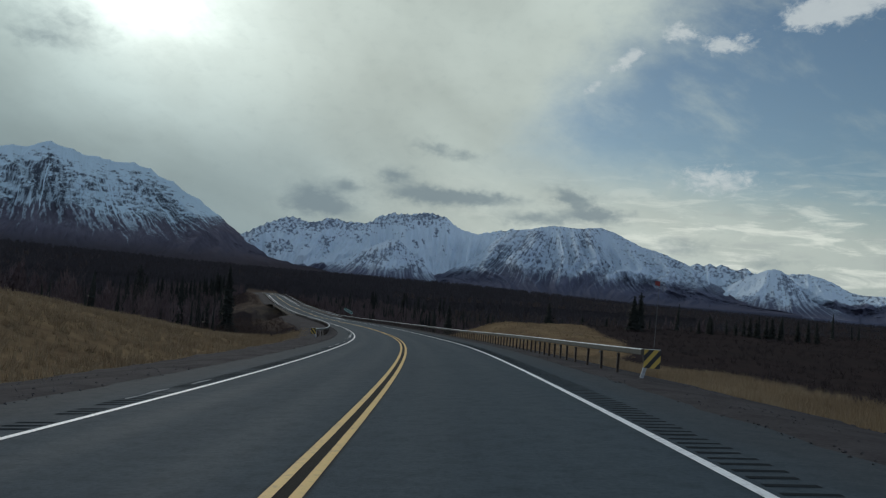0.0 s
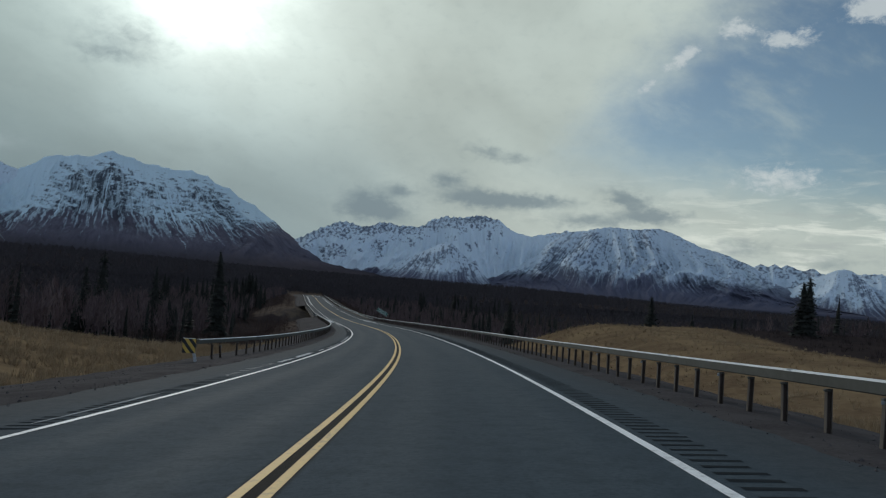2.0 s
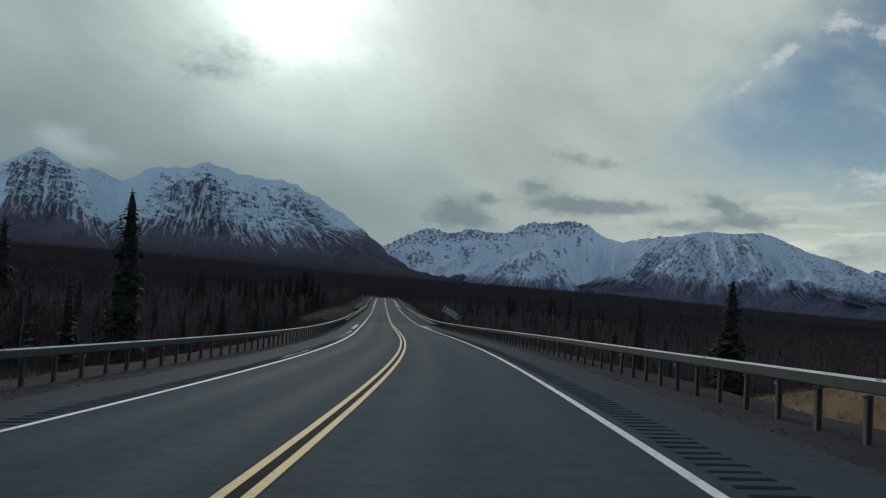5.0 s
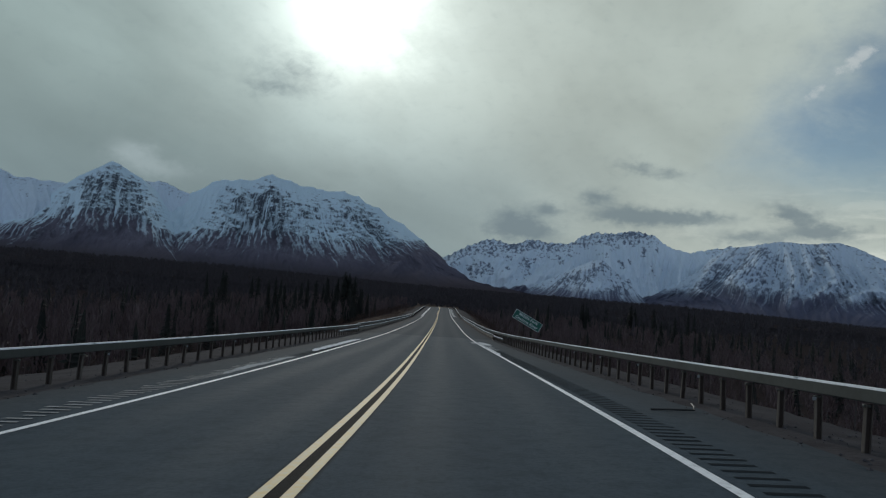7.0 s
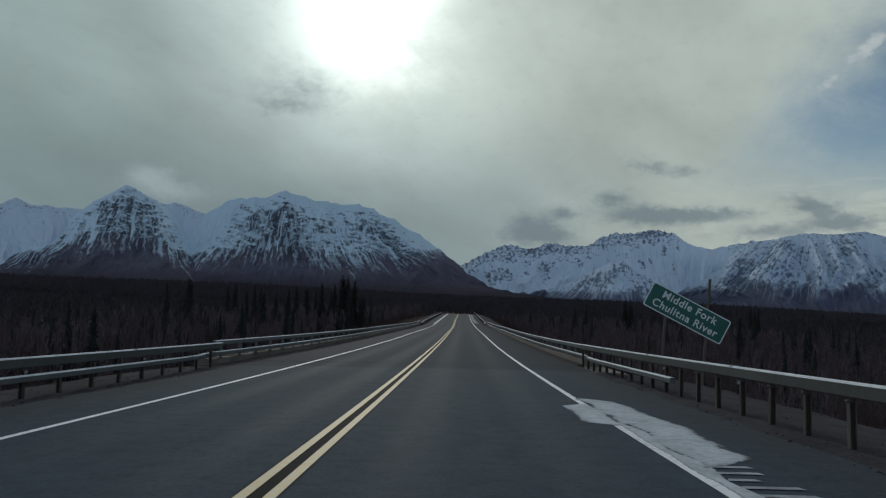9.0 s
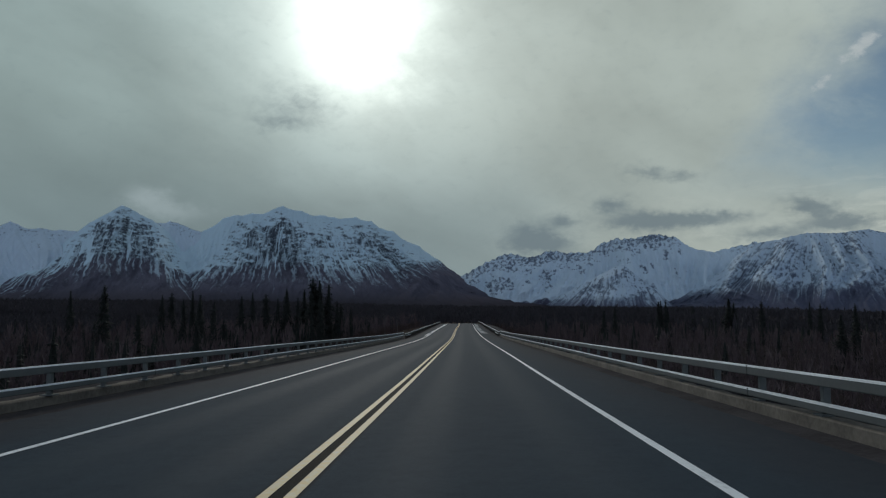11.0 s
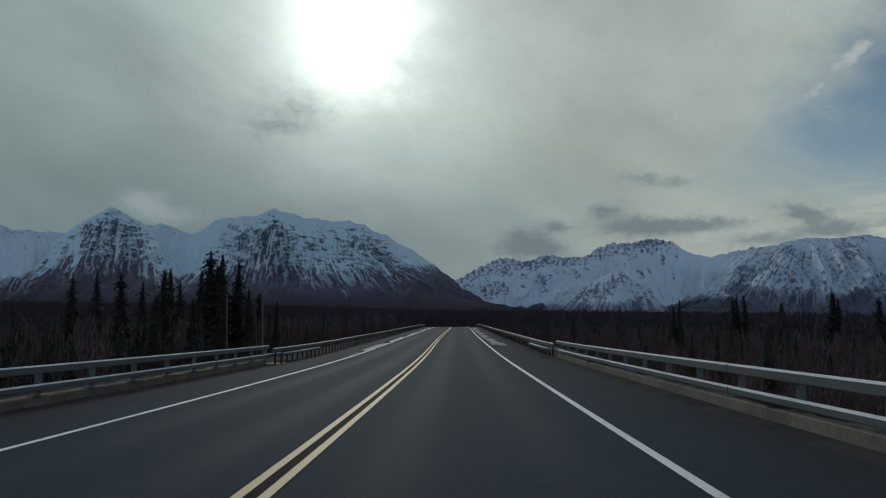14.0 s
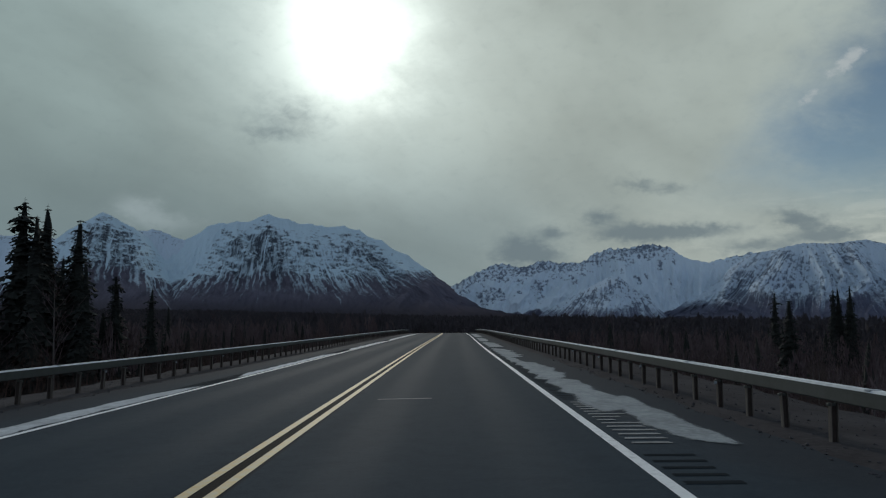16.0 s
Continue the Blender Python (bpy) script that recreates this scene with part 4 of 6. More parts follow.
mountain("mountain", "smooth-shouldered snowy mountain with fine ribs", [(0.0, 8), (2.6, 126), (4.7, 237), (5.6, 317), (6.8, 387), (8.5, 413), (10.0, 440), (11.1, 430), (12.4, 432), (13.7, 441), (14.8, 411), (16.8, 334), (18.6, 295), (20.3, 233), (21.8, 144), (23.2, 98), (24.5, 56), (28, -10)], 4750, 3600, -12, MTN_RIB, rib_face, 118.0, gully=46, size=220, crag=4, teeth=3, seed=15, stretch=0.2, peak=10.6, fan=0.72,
         faces=((5.4, 2.6, 0.20, 0.15), (17.5, 2.8, -0.22, 0.0)))
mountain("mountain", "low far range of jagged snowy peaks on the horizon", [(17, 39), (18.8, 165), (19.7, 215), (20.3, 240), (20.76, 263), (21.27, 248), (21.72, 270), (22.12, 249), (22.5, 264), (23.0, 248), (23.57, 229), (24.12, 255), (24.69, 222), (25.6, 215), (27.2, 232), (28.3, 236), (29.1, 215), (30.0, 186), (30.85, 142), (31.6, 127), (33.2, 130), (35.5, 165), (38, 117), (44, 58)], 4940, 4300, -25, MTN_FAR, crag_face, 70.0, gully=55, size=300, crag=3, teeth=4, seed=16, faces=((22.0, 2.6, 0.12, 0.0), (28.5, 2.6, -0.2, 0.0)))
# snow and rock cover imitate a sunlit left flank and a duller right one
mountain("mountain", "snowy pyramid before the far range, one flank whitened as if sunlit", [(20.6, 10), (21.6, 62), (22.7, 112), (23.43, 147), (24.34, 186), (25.49, 232), (26.0, 244), (26.4, 242), (26.79, 221), (27.24, 187), (27.78, 148), (28.67, 105), (30.2, 50), (31.5, 5)], 4700, 4150, -20, MTN_FAR, rib_face, 52.0, gully=30, size=240, crag=3, teeth=2, seed=19, spur=70, peak=26.1, fan=0.6, faces=((24.0, 1.5, -0.35, 0.0), (27.6, 1.0, 0.22, 0.0)))
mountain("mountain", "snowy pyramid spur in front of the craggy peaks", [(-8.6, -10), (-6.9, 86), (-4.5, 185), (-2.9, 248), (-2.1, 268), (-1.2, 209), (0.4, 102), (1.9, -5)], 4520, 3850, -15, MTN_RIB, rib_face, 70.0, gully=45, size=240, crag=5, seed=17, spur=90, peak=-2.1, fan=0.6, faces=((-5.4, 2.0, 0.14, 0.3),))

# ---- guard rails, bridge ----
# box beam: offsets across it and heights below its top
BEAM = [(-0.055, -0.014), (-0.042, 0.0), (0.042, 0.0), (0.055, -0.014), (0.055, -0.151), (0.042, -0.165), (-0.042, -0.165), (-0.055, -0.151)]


def post_meshes():
    bm = bmesh.new()
    # pale flanges; the web gets the darker colour in place of shade
    for k, (sx, sy, oy) in enumerate(((0.066, 0.009, -0.034), (0.066, 0.009, 0.034), (0.009, 0.060, 0.0))):
        r = bmesh.ops.create_cube(bm, size=1)
        bmesh.ops.scale(bm, vec=(sx, sy, 1.35), verts=r["verts"])
        bmesh.ops.translate(bm, vec=(0, oy, -0.06), verts=r["verts"])
        for f in {f for q in r["verts"] for f in q.link_faces}:
            f.material_index = k // 2
    bmesh.ops.rotate(bm, cent=(0, 0, 0), matrix=Matrix.Rotation(radians(90), 3, "Z"), verts=bm.verts)
    post = bpy.data.meshes.new("post")
    bm.to_mesh(post)
    bm.free()
    post.materials.append(WOOD_POST)
    post.materials.append(WEB_SHADE)
    block = box_mesh("bracket", 0.09, 0.05, 0.03, RAIL_STEEL, 0.006)
    reflector = box_mesh("reflector", 0.045, 0.02, 0.045, FROST, 0.005)
    return post, block, reflector


POST, BLOCK, REFLECTOR = post_meshes()
SPLICE = box_mesh("splice_plate", 0.122, 0.10, 0.02, SNOW_THIN, 0.005)


OUT = {1: ([20, 40, 100, 140, 165], [6.55, 6.45, 6.35, 6.02, RAIL]), -1: ([66, 80, 110, 140, 165], [6.75, 6.6, 6.4, 6.05, RAIL])}


def post_stretch(side, s0, s1):
    """Where the posts of a rail stand: close together, a little uneven, with gaps where the end was hit."""
    if s0 > 250:
        return np.arange(s0 + 0.4, s1 - 0.1, 1.07)
    if side > 0:
        return np.interp(np.arange(-8, 160), [-8, -5, -4, 0, 5, 9, 22, 31, 35, 48, 52, 56, 104, 108, 160], [22.67, 27.68, 29.1, 33.7, 39.46, 44.12, 59.63, 69.62, 74.2, 88.7, 93.17, 97.6, 150.2, 154.46, 209.8])
    return np.concatenate([[69.1, 70.1, 72.2, 73.7, 75.1, 76.2, 77.4, 78.2, 79.2], np.interp(np.arange(1, 110), [0, 14, 18, 66, 70, 109], [79.2, 95.54, 100.2, 153.86, 158.1, 204.0])])


def guard_rail(side, s0, s1, label, flare=0.0, top=0.70):
    """A box beam on thin posts; side is 1 on the right and -1 on the left."""
    mid = (s0 + s1) / 2
    root = thing("guard_rail", on_road(mid, side * RAIL, -0.05), label, "guard rail", "guard rails along the highway")
    inv = root.matrix_basis.inverted()
    off = lambda s: side * (np.interp(s, *OUT[side]) + flare * np.clip(1 - (s - s0) / 12.0, 0, 1) ** 2)
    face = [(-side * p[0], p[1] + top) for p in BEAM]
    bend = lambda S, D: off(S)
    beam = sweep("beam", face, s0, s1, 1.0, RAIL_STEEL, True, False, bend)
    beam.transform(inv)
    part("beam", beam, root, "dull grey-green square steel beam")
    cap = [(-side * a, b + top) for a, b in ((-0.058, -0.016), (-0.046, 0.008), (0.046, 0.008), (0.058, -0.016))]
    fr = sweep("frost_cap", cap, s0, s1, 0.7, SNOW, False, False, bend)
    fr.transform(inv)
    part("frost_cap", fr, root, "thin white frost along the top of the beam")
    g = random.Random(int(s0) + side)
    for s in np.arange(s0 + 4.0, s1 - 2.0, 5.3):
        m = Matrix.Translation(on_road(s, off(s), top - 0.006)) @ Matrix.Rotation(heading(s), 4, "Z")
        part("splice_plate", SPLICE, root, "", inv @ m)
    for k, s in enumerate(post_stretch(side, s0, s1)):
        at = on_road(s, off(s), top - 0.80)
        lean = g.gauss(0, 1.6) if not (side < 0 and s0 < 80 and k < 8) else (12, 26, 5, 1, 1, 2, -28, 2)[k]
        rz = heading(s)
        m = Matrix.Translation(at) @ Matrix.Rotation(rz, 4, "Z") @ Matrix.Rotation(radians(lean), 4, "X") @ Matrix.Rotation(radians(g.gauss(0, 0.8)), 4, "Y")
        post = part("post", POST, root, "", inv @ m)
        part("bracket", BLOCK, post, "", Matrix.Translation((-side * 0.02, 0, 0.578)))
        if k % 4 == 1:
            part("reflector", REFLECTOR, post, "small pale reflector", Matrix.Translation((-side * 0.075, -0.045, 0.545)))
    return root


guard_rail(1, 20.6, ENDS[1][0], "long galvanised guard rail on weathered steel posts, frost on top", 0.4, 0.745)
guard_rail(-1, 67.6, ENDS[-1][0], "galvanised guard rail with a few bent posts at its end", 0.5)
guard_rail(1, ENDS[1][1], 452.0, "galvanised guard rail beyond the bridge, snow by its posts", 0.0, 0.60)
guard_rail(-1, ENDS[-1][1], 452.0, "galvanised guard rail beyond the bridge, on weathered posts", 0.0, 0.63)

KERB = {1: 6.0, -1: 6.2}


def tube(h):
    return [(-0.05, 0.014), (-0.036, 0.0), (0.036, 0.0), (0.05, 0.014), (0.05, h - 0.014), (0.036, h), (-0.036, h), (-0.05, h - 0.014)]


def bridge_rail(side):
    a, b = ENDS[side]
    at = side * (6.06 if side > 0 else 6.13)
    root = thing("bridge_rail", on_road((a + b) / 2, at, 0.2), "two-tube galvanised bridge railing bolted to a concrete kerb", "bridge railing", "railings of the bridge")
    inv = root.matrix_basis.inverted()
    # past the bridge the lower tube runs on before the guard rail's posts
    tuck = lambda S, D: -side * (np.abs(at) - 5.80) * (1 - smooth(S, a - 3.0, a) * (1 - smooth(S, b, b + 3.0)))
    for name, z, h, extra in (("top_rail", 0.578 if side > 0 else 0.615, 0.14, 0.0), ("lower_rail", 0.248 if side > 0 else 0.30, 0.11, 9.5)):
        ends = a - extra * (1.26 if side > 0 else 1.45), b + extra
        me = sweep(name, [(at + p[0], z + p[1]) for p in tube(h)], *ends, 1.0, STEEL, True, False, tuck)
        me.transform(inv)
        part(name, me, root, "square steel tube")
        fr = sweep("frost_cap", [(at + o, z + h + q) for o, q in ((-0.053, -0.016), (-0.040, 0.008), (0.040, 0.008), (0.053, -0.016))], *ends, 0.8, SNOW, False, False, tuck)
        fr.transform(inv)
        part("frost_cap", fr, root, "thin white frost along the tube")
        for s in np.arange(a + 5.2, b, 10.15):
            part("splice_sleeve", SLEEVE, root, "", inv @ (Matrix.Translation(on_road(s, at, z + h / 2)) @ Matrix.Rotation(heading(s), 4, "Z") @ Matrix.Diagonal((1, 1, h + 0.012, 1))))
    pm = box_mesh("post", 0.10, 0.09, 0.50, STEEL, 0.01)
    pl = box_mesh("base_plate", 0.24, 0.26, 0.025, STEEL, 0.005)
    for s in np.arange(a + (0.92 if side > 0 else 0.9), b, 2.03):
        post = part("post", pm, root, "", inv @ (Matrix.Translation(on_road(s, at + side * 0.10, 0.19)) @ Matrix.Rotation(heading(s), 4, "Z")))
        part("base_plate", pl, post)


SLEEVE = box_mesh("splice_sleeve", 0.108, 0.02, 1.0, SIGN_BLACK, 0.0, False)
bridge_rail(1)
bridge_rail(-1)


def bridge():
    a, b = BRIDGE
    root = thing("bridge", on_road((a + b) / 2, 0, -0.4), "concrete highway bridge deck with kerbs over a wooded river bed", "bridge")
    inv = root.matrix_basis.inverted()

    def add(name, prof, s0, s1, label):
        me = sweep(name, prof, s0, s1, 2.0, CONCRETE, True)
        me.transform(inv)
        part(name, me, root, label)

    add("deck", [(-6.75, -0.06), (-6.75, -0.42), (6.75, -0.42), (6.75, -0.06)], a, b, "cast concrete deck")
    for side in (-1, 1):
        k = KERB[side]
        add("kerb", [(side * k, -0.08), (side * (k + 0.015), 0.165), (side * (k + 0.05), 0.195), (side * 6.71, 0.195), (side * 6.75, 0.16), (side * 6.75, -0.08)], *ENDS[side], "brown-stained concrete kerb")
        grit = lambda S, D: 0.16 * fbm(S / 1.7, D * 0, 77 + side, 3) * (np.abs(np.abs(D) - EDGE - 0.02) > 0.2)
        me = sweep("gutter_grit", [(side * d, h) for d, h in ((EDGE - 0.35, -0.034), (EDGE - 0.1, -0.018), (EDGE + 0.05, -0.006), (k + 0.006, 0.012))][::side], *ENDS[side], 0.4, GRAVEL, False, True, lambda S, D: grit(S, D) * (np.abs(D) < k - 0.1))
        me.transform(inv)
        part("gutter_grit", me, root, "dark grit lying in the gutter")
        me = sweep("silt", [(side * d, h) for d, h in ((k + 0.20, 0.19), (k + 0.32, 0.235), (k + 0.48, 0.225), (k + 0.60, 0.19))][::side], *ENDS[side], 0.4, GRAVEL, False, True, lambda S, D: 0.16 * fbm(S / 1.3, D * 2.0, 87 + side, 3))
        me.transform(inv)
        part("silt", me, root, "dark silt heaped along the kerb's top")
    for d in (-4.4, -1.5, 1.5, 4.4):
        add("girder", [(d - 0.25, -0.42), (d - 0.25, -1.7), (d + 0.25, -1.7), (d + 0.25, -0.42)], a, b, "concrete girder")
    for s in (a - 0.5, b - 1.0):
        add("abutment", [(-6.4, -0.4), (-6.4, -8.5), (6.4, -8.5), (6.4, -0.4)], s, s + 1.5, "concrete abutment")
    for s in (a + 35, a + 70):
        add("pier", [(-5.2, -1.7), (-4.6, -9.0), (4.6, -9.0), (5.2, -1.7)], s, s + 1.2, "concrete pier")


bridge()
for s in (BRIDGE[0] + 3.0, BRIDGE[1] - 1.0):
    sweep_me = sweep("expansion_joint", [(-5.6, 0.004), (5.6, 0.004)], s, s + 0.09, 0.1, GROOVE)
    tagged(new("expansion_joint", sweep_me), "dark narrow joint across the asphalt", "joint", kind="structure")


streak = sweep("frost_streak", [(0.65, 0.005), (1.1, 0.006), (1.6, 0.005)], 337.0, 337.12, 0.1, FROST)
tagged(new("frost_streak", streak), "faint line of frost across the lane", "frost", kind="structure")


# stretches whose grooves hold snow
FROSTED = ((-1, 59.4, 66.6), (1, 180.5, 191.2), (1, 331.4, 336.2), (-1, 149.5, 167.6))


def rumble(side, s0, s1):
    """Flat bars beside the edge line; the milled grooves' shade is in their colour."""
    v, f = [], []
    g = random.Random(int(s0) * 3 + side)
    for s in np.arange(s0, s1, 0.31):
        if any(k == side and a < s < b for k, a, b in FROSTED):
            continue
        if (side < 0 and math.sin(s * 0.11) + math.sin(s * 0.043 + side) < -1.15) or (side < 0 and s < 110 and g.random() < 0.25):
            continue
        w = 0.10 + g.uniform(-0.02, 0.02)
        d0, d1 = side * 3.80, side * (4.27 + g.uniform(-0.03, 0.03))
        n = len(v)
        for ss, dd in ((s, min(d0, d1)), (s, max(d0, d1)), (s + w, max(d0, d1)), (s + w, min(d0, d1))):
            v.append(on_road(ss, dd, road_h(dd) + 0.005))
        f.append((n, n + 1, n + 2, n + 3))
    ob = new("rumble_strip", mesh_of("rumble_strip", v, f, GROOVE if side > 0 else GROOVE_FAINT))
    tagged(ob, "row of short milled grooves in the shoulder, drawn as flat dark bars", "rumble strip", kind="stuff")


for side in (-1, 1):
    rumble(side, -60.0, 193.0 if side > 0 else 177.0)
    rumble(side, 329.9, 520.0)


def snow_patch(s0, s1, d0, d1, seed, mat=None, label="thin patch of trampled snow on the asphalt shoulder", rough=0.5, solid=1.0):
    """A thin sheet of snow with a frayed outline; wind has torn its outer edge."""
    g = np.random.RandomState(seed)
    ss = np.arange(s0, s1 + 0.01, max(0.08, min(0.25, (s1 - s0) / 60)))
    u = (ss - s0) / (s1 - s0)
    ends = np.clip(np.minimum(u, 1 - u) * 7, 0, 1) ** 0.6
    fray = np.zeros_like(ss)
    for k in range(6):
        fray += np.sin(ss * g.uniform(0.5, 5.0) + g.uniform(0, 6.28)) * g.uniform(0.3, 1)
    fray = fray / 3.0
    outer = d0 + (d1 - d0) * np.clip(ends * (1 - rough * 0.5 + rough * 0.5 * fray), 0.06, 1.3)
    inner = np.full_like(ss, d0) + (d1 - d0) * 0.06 * np.sin(ss * 3.3 + seed)
    cols = np.array([0.0, 0.2, 0.5, 0.8, 1.0])
    D = inner[:, None] - 0.08 * np.sign(d1 - d0) + (outer - inner)[:, None] * cols * 1.15
    Hh = np.array([0.004, 0.012, 0.018, 0.012, 0.004]) + 0 * D - 0.02 * np.clip((np.abs(D) - LANE) / (EDGE - LANE), 0, 1)
    v = on_road(ss[:, None] + 0 * D, D, Hh).reshape(-1, 3)
    f = grid_faces(len(ss), 5)
    if d1 < d0:
        f = f[:, ::-1]
    me = mesh_of("snow_patch", v, f, mat, True)
    at = me.attributes.new("cover", "FLOAT", "POINT")
    at.data.foreach_set("value", (np.array([0.0, 0.62, 0.95, 0.62, 0.0]) * np.clip(ends * 1.2, 0, 1)[:, None]).ravel().astype(np.float32))
    tagged(new("snow_patch", me), label, "snow", "snow patches on the shoulders")


# stretch from and to, offset from and to, raggedness, kind
SNOW_EAST = [
    (183.5, 193.0, 3.76, 4.02, 0.6, 2), (189.2, 194.4, 3.8, 4.7, 0.35, 2), (192.3, 196.2, 3.74, 4.55, 0.3, 2), (192.2, 195.2, 3.76, 3.1, 0.35, 2), (174.5, 187.5, 3.77, 4.05, 0.6, 0),
    (331.6, 337.0, 4.98, 4.25, 0.3, 1), (334.4, 341.5, 4.02, 5.0, 0.3, 1), (340.4, 349.0, 3.95, 5.0, 0.3, 1), (348.0, 352.0, 3.95, 4.5, 0.4, 1),
    (351.2, 363.0, 3.9, 5.0, 0.35, 1), (364.2, 377.0, 3.9, 5.1, 0.35, 1), (378.5, 394.0, 3.9, 5.0, 0.4, 1), (396.0, 426.0, 3.9, 5.1, 0.4, 1)]
SNOW_WEST = [
    (321.0, 325.5, -3.95, -4.12, 0.6, 1), (326.6, 341.4, -3.78, -4.42, 0.25, 2), (343.6, 361.0, -3.79, -4.3, 0.3, 0), (364.5, 386.0, -3.79, -4.3, 0.35, 0),
    (388.0, 428.0, -3.79, -4.3, 0.4, 0), (158.5, 167.3, -4.02, -4.46, 0.6, 1), (170.8, 189.6, -4.06, -4.58, 0.25, 0), (126.0, 134.0, -4.0, -4.25, 0.7, 1),
    (66.6, 70.0, -4.06, -4.34, 0.5, 2), (70.2, 75.8, -4.02, -4.36, 0.4, 2), (77.6, 80.0, -4.0, -4.2, 0.7, 2), (80.6, 89.5, -3.88, -4.15, 0.8, 1), (92.0, 108.0, -3.95, -4.18, 0.7, 1), (40.0, 43.2, -4.12, -4.28, 0.8, 1), (44.5, 48.0, -4.1, -4.3, 0.8, 1),
    (50.0, 55.0, -4.05, -4.2, 0.9, 1), (15.6, 17.0, -4.1, -4.3, 0.8, 1), (12.4, 14.6, -4.2, -4.35, 0.8, 1)]
for i, (a, b, d0, d1, r, grey) in enumerate(SNOW_EAST + SNOW_WEST):
    snow_patch(a, b, d0, d1, 40 + i, PATCHES[grey], rough=r)


def frosted_grooves(side, s0, s1, seed, mat):
    """Snow caught in the milled grooves, one narrow bar in each."""
    g = random.Random(seed)
    v, f = [], []
    for s in np.arange(s0, s1, 0.31):
        n, e = len(v), side * ((4.10 if side > 0 or s < 100 else 4.28) + g.uniform(0.0, 0.3))
        inner = 3.84 if side > 0 else (3.97 if s > 100 else 4.08)
        a, b = min(side * inner, e), max(side * inner, e)
        for ss, dd in ((s + 0.15, a), (s + 0.15, b), (s + 0.25, b - 0.03), (s + 0.25, a + 0.03)):
            v.append(on_road(ss, dd, road_h(dd) + 0.009))
        f.append((n, n + 1, n + 2, n + 3))
    tagged(new("snow_patch", mesh_of("snow_patch", v, f, mat)), "thin bars of snow lying between the rumble grooves", "snow", kind="stuff")


for k, (side, a, b) in enumerate(FROSTED):
    frosted_grooves(side, a + 0.3, b - 0.2, 3 + k, SNOW_THIN if side > 0 and a < 300 else FROST)

# ---- signs ----


def flat_poly(name, pts, mat, y=0.0, depth=0.004):
    """A thin plate with the outline pts in its own plane (x across, z up), facing -y."""
    bm = bmesh.new()
    vs = [bm.verts.new((p[0], y, p[1])) for p in pts]
    face = bm.faces.new(vs)
    bmesh.ops.recalc_face_normals(bm, faces=bm.faces)
    if face.normal.y > 0:
        bmesh.ops.reverse_faces(bm, faces=bm.faces)
    r = bmesh.ops.extrude_face_region(bm, geom=bm.faces[:])
    bmesh.ops.translate(bm, vec=(0, depth, 0), verts=[e for e in r["geom"] if isinstance(e, bmesh.types.BMVert)])
    bmesh.ops.recalc_face_normals(bm, faces=bm.faces)
    me = bpy.data.meshes.new(name)
    bm.to_mesh(me)
    bm.free()
    me.materials.append(mat)
    return me


def clip_band(x0, x1, z0, z1, c0, c1, rise):
    """The part of a rectangle that lies between two parallel slanting lines z = rise * x + c."""
    pts = [(x0, z0), (x1, z0), (x1, z1), (x0, z1)]
    for c, keep in ((c0, 1), (c1, -1)):
        out = []
        for i, p in enumerate(pts):
            q = pts[(i + 1) % len(pts)]
            fp, fq = keep * (p[1] - rise * p[0] - c), keep * (q[1] - rise * q[0] - c)
            if fp >= 0:
                out.append(p)
            if fp * fq < 0:
                k = fp / (fp - fq)
                out.append((p[0] + (q[0] - p[0]) * k, p[1] + (q[1] - p[1]) * k))
        pts = out
        if len(pts) < 3:
            return None
    return pts


def object_marker(s, d, side, label, low):
    at = on_road(s, d, low)
    root = thing("object_marker", at, label, "road marker", "black and yellow markers at rail ends", heading(s) + radians(-4 * side))
    w = 0.23
    part("panel", flat_poly("panel", [(-w, 0.32), (w, 0.32), (w, 0.84), (-w, 0.84)], SIGN_YELLOW), root, "yellow reflective panel")
    rise = 1.25 * side
    for k in range(-3, 4):
        pts = clip_band(-w, w, 0.32, 0.84, 0.50 + k * 0.36 - 0.09, 0.50 + k * 0.36 + 0.09, rise)
        if pts:
            part("stripe", flat_poly("stripe", pts, SIGN_BLACK, -0.004, 0.003), root, "slanting black stripe")
    part("terminal_shoe", flat_poly("terminal_shoe", [(-w * side, 0.40), (-w * side - 0.03 * side, 0.66), (w * 0.4 * side, 0.66), (w * 0.4 * side, 0.40)], RAIL_STEEL, 0.012, 0.05), root, "galvanised end of the beam")
    part("post", box_mesh("post", 0.09, 0.10, 0.75, SNOW_THIN, 0.008), root, "white chipped end post, leaning", Matrix.Translation((-0.33 * side, 0.06, -0.30)) @ Matrix.Rotation(radians(14 * side), 4, "Y"))
    part("frost_cap", box_mesh("frost_cap", 2 * w, 0.02, 0.014, SNOW, 0.004), root, "thin white frost on the panel's edge", Matrix.Translation((0, 0.002, 0.84)))
    return root


MARKER = object_marker(20.4, 7.16, 1, "square black and yellow striped marker at a guard rail's end", -0.10)
object_marker(67.0, -7.38, -1, "square black and yellow striped marker where the guard rail begins", -0.10)


def flag_rod(root):
    """A thin springy rod behind a marker with a small red plate at its tip."""
    pts = [(0.03 + 0.06 * (k / 6) ** 1.4, 0.05, 0.30 + 2.46 * k / 6) for k in range(7)]
    v, f = rings_tube(pts, [0.009 - 0.0006 * k for k in range(7)], 6)
    rod = part("rod", mesh_of("rod", v, f, GALV_ROD), root, "thin springy steel rod")
    part("flag", flat_poly("flag", [(-0.035, 2.66), (0.095, 2.62), (0.095, 2.77), (-0.04, 2.77)], FLAG_RED, 0.04, 0.006), rod, "small faded red plate")


flag_rod(MARKER)


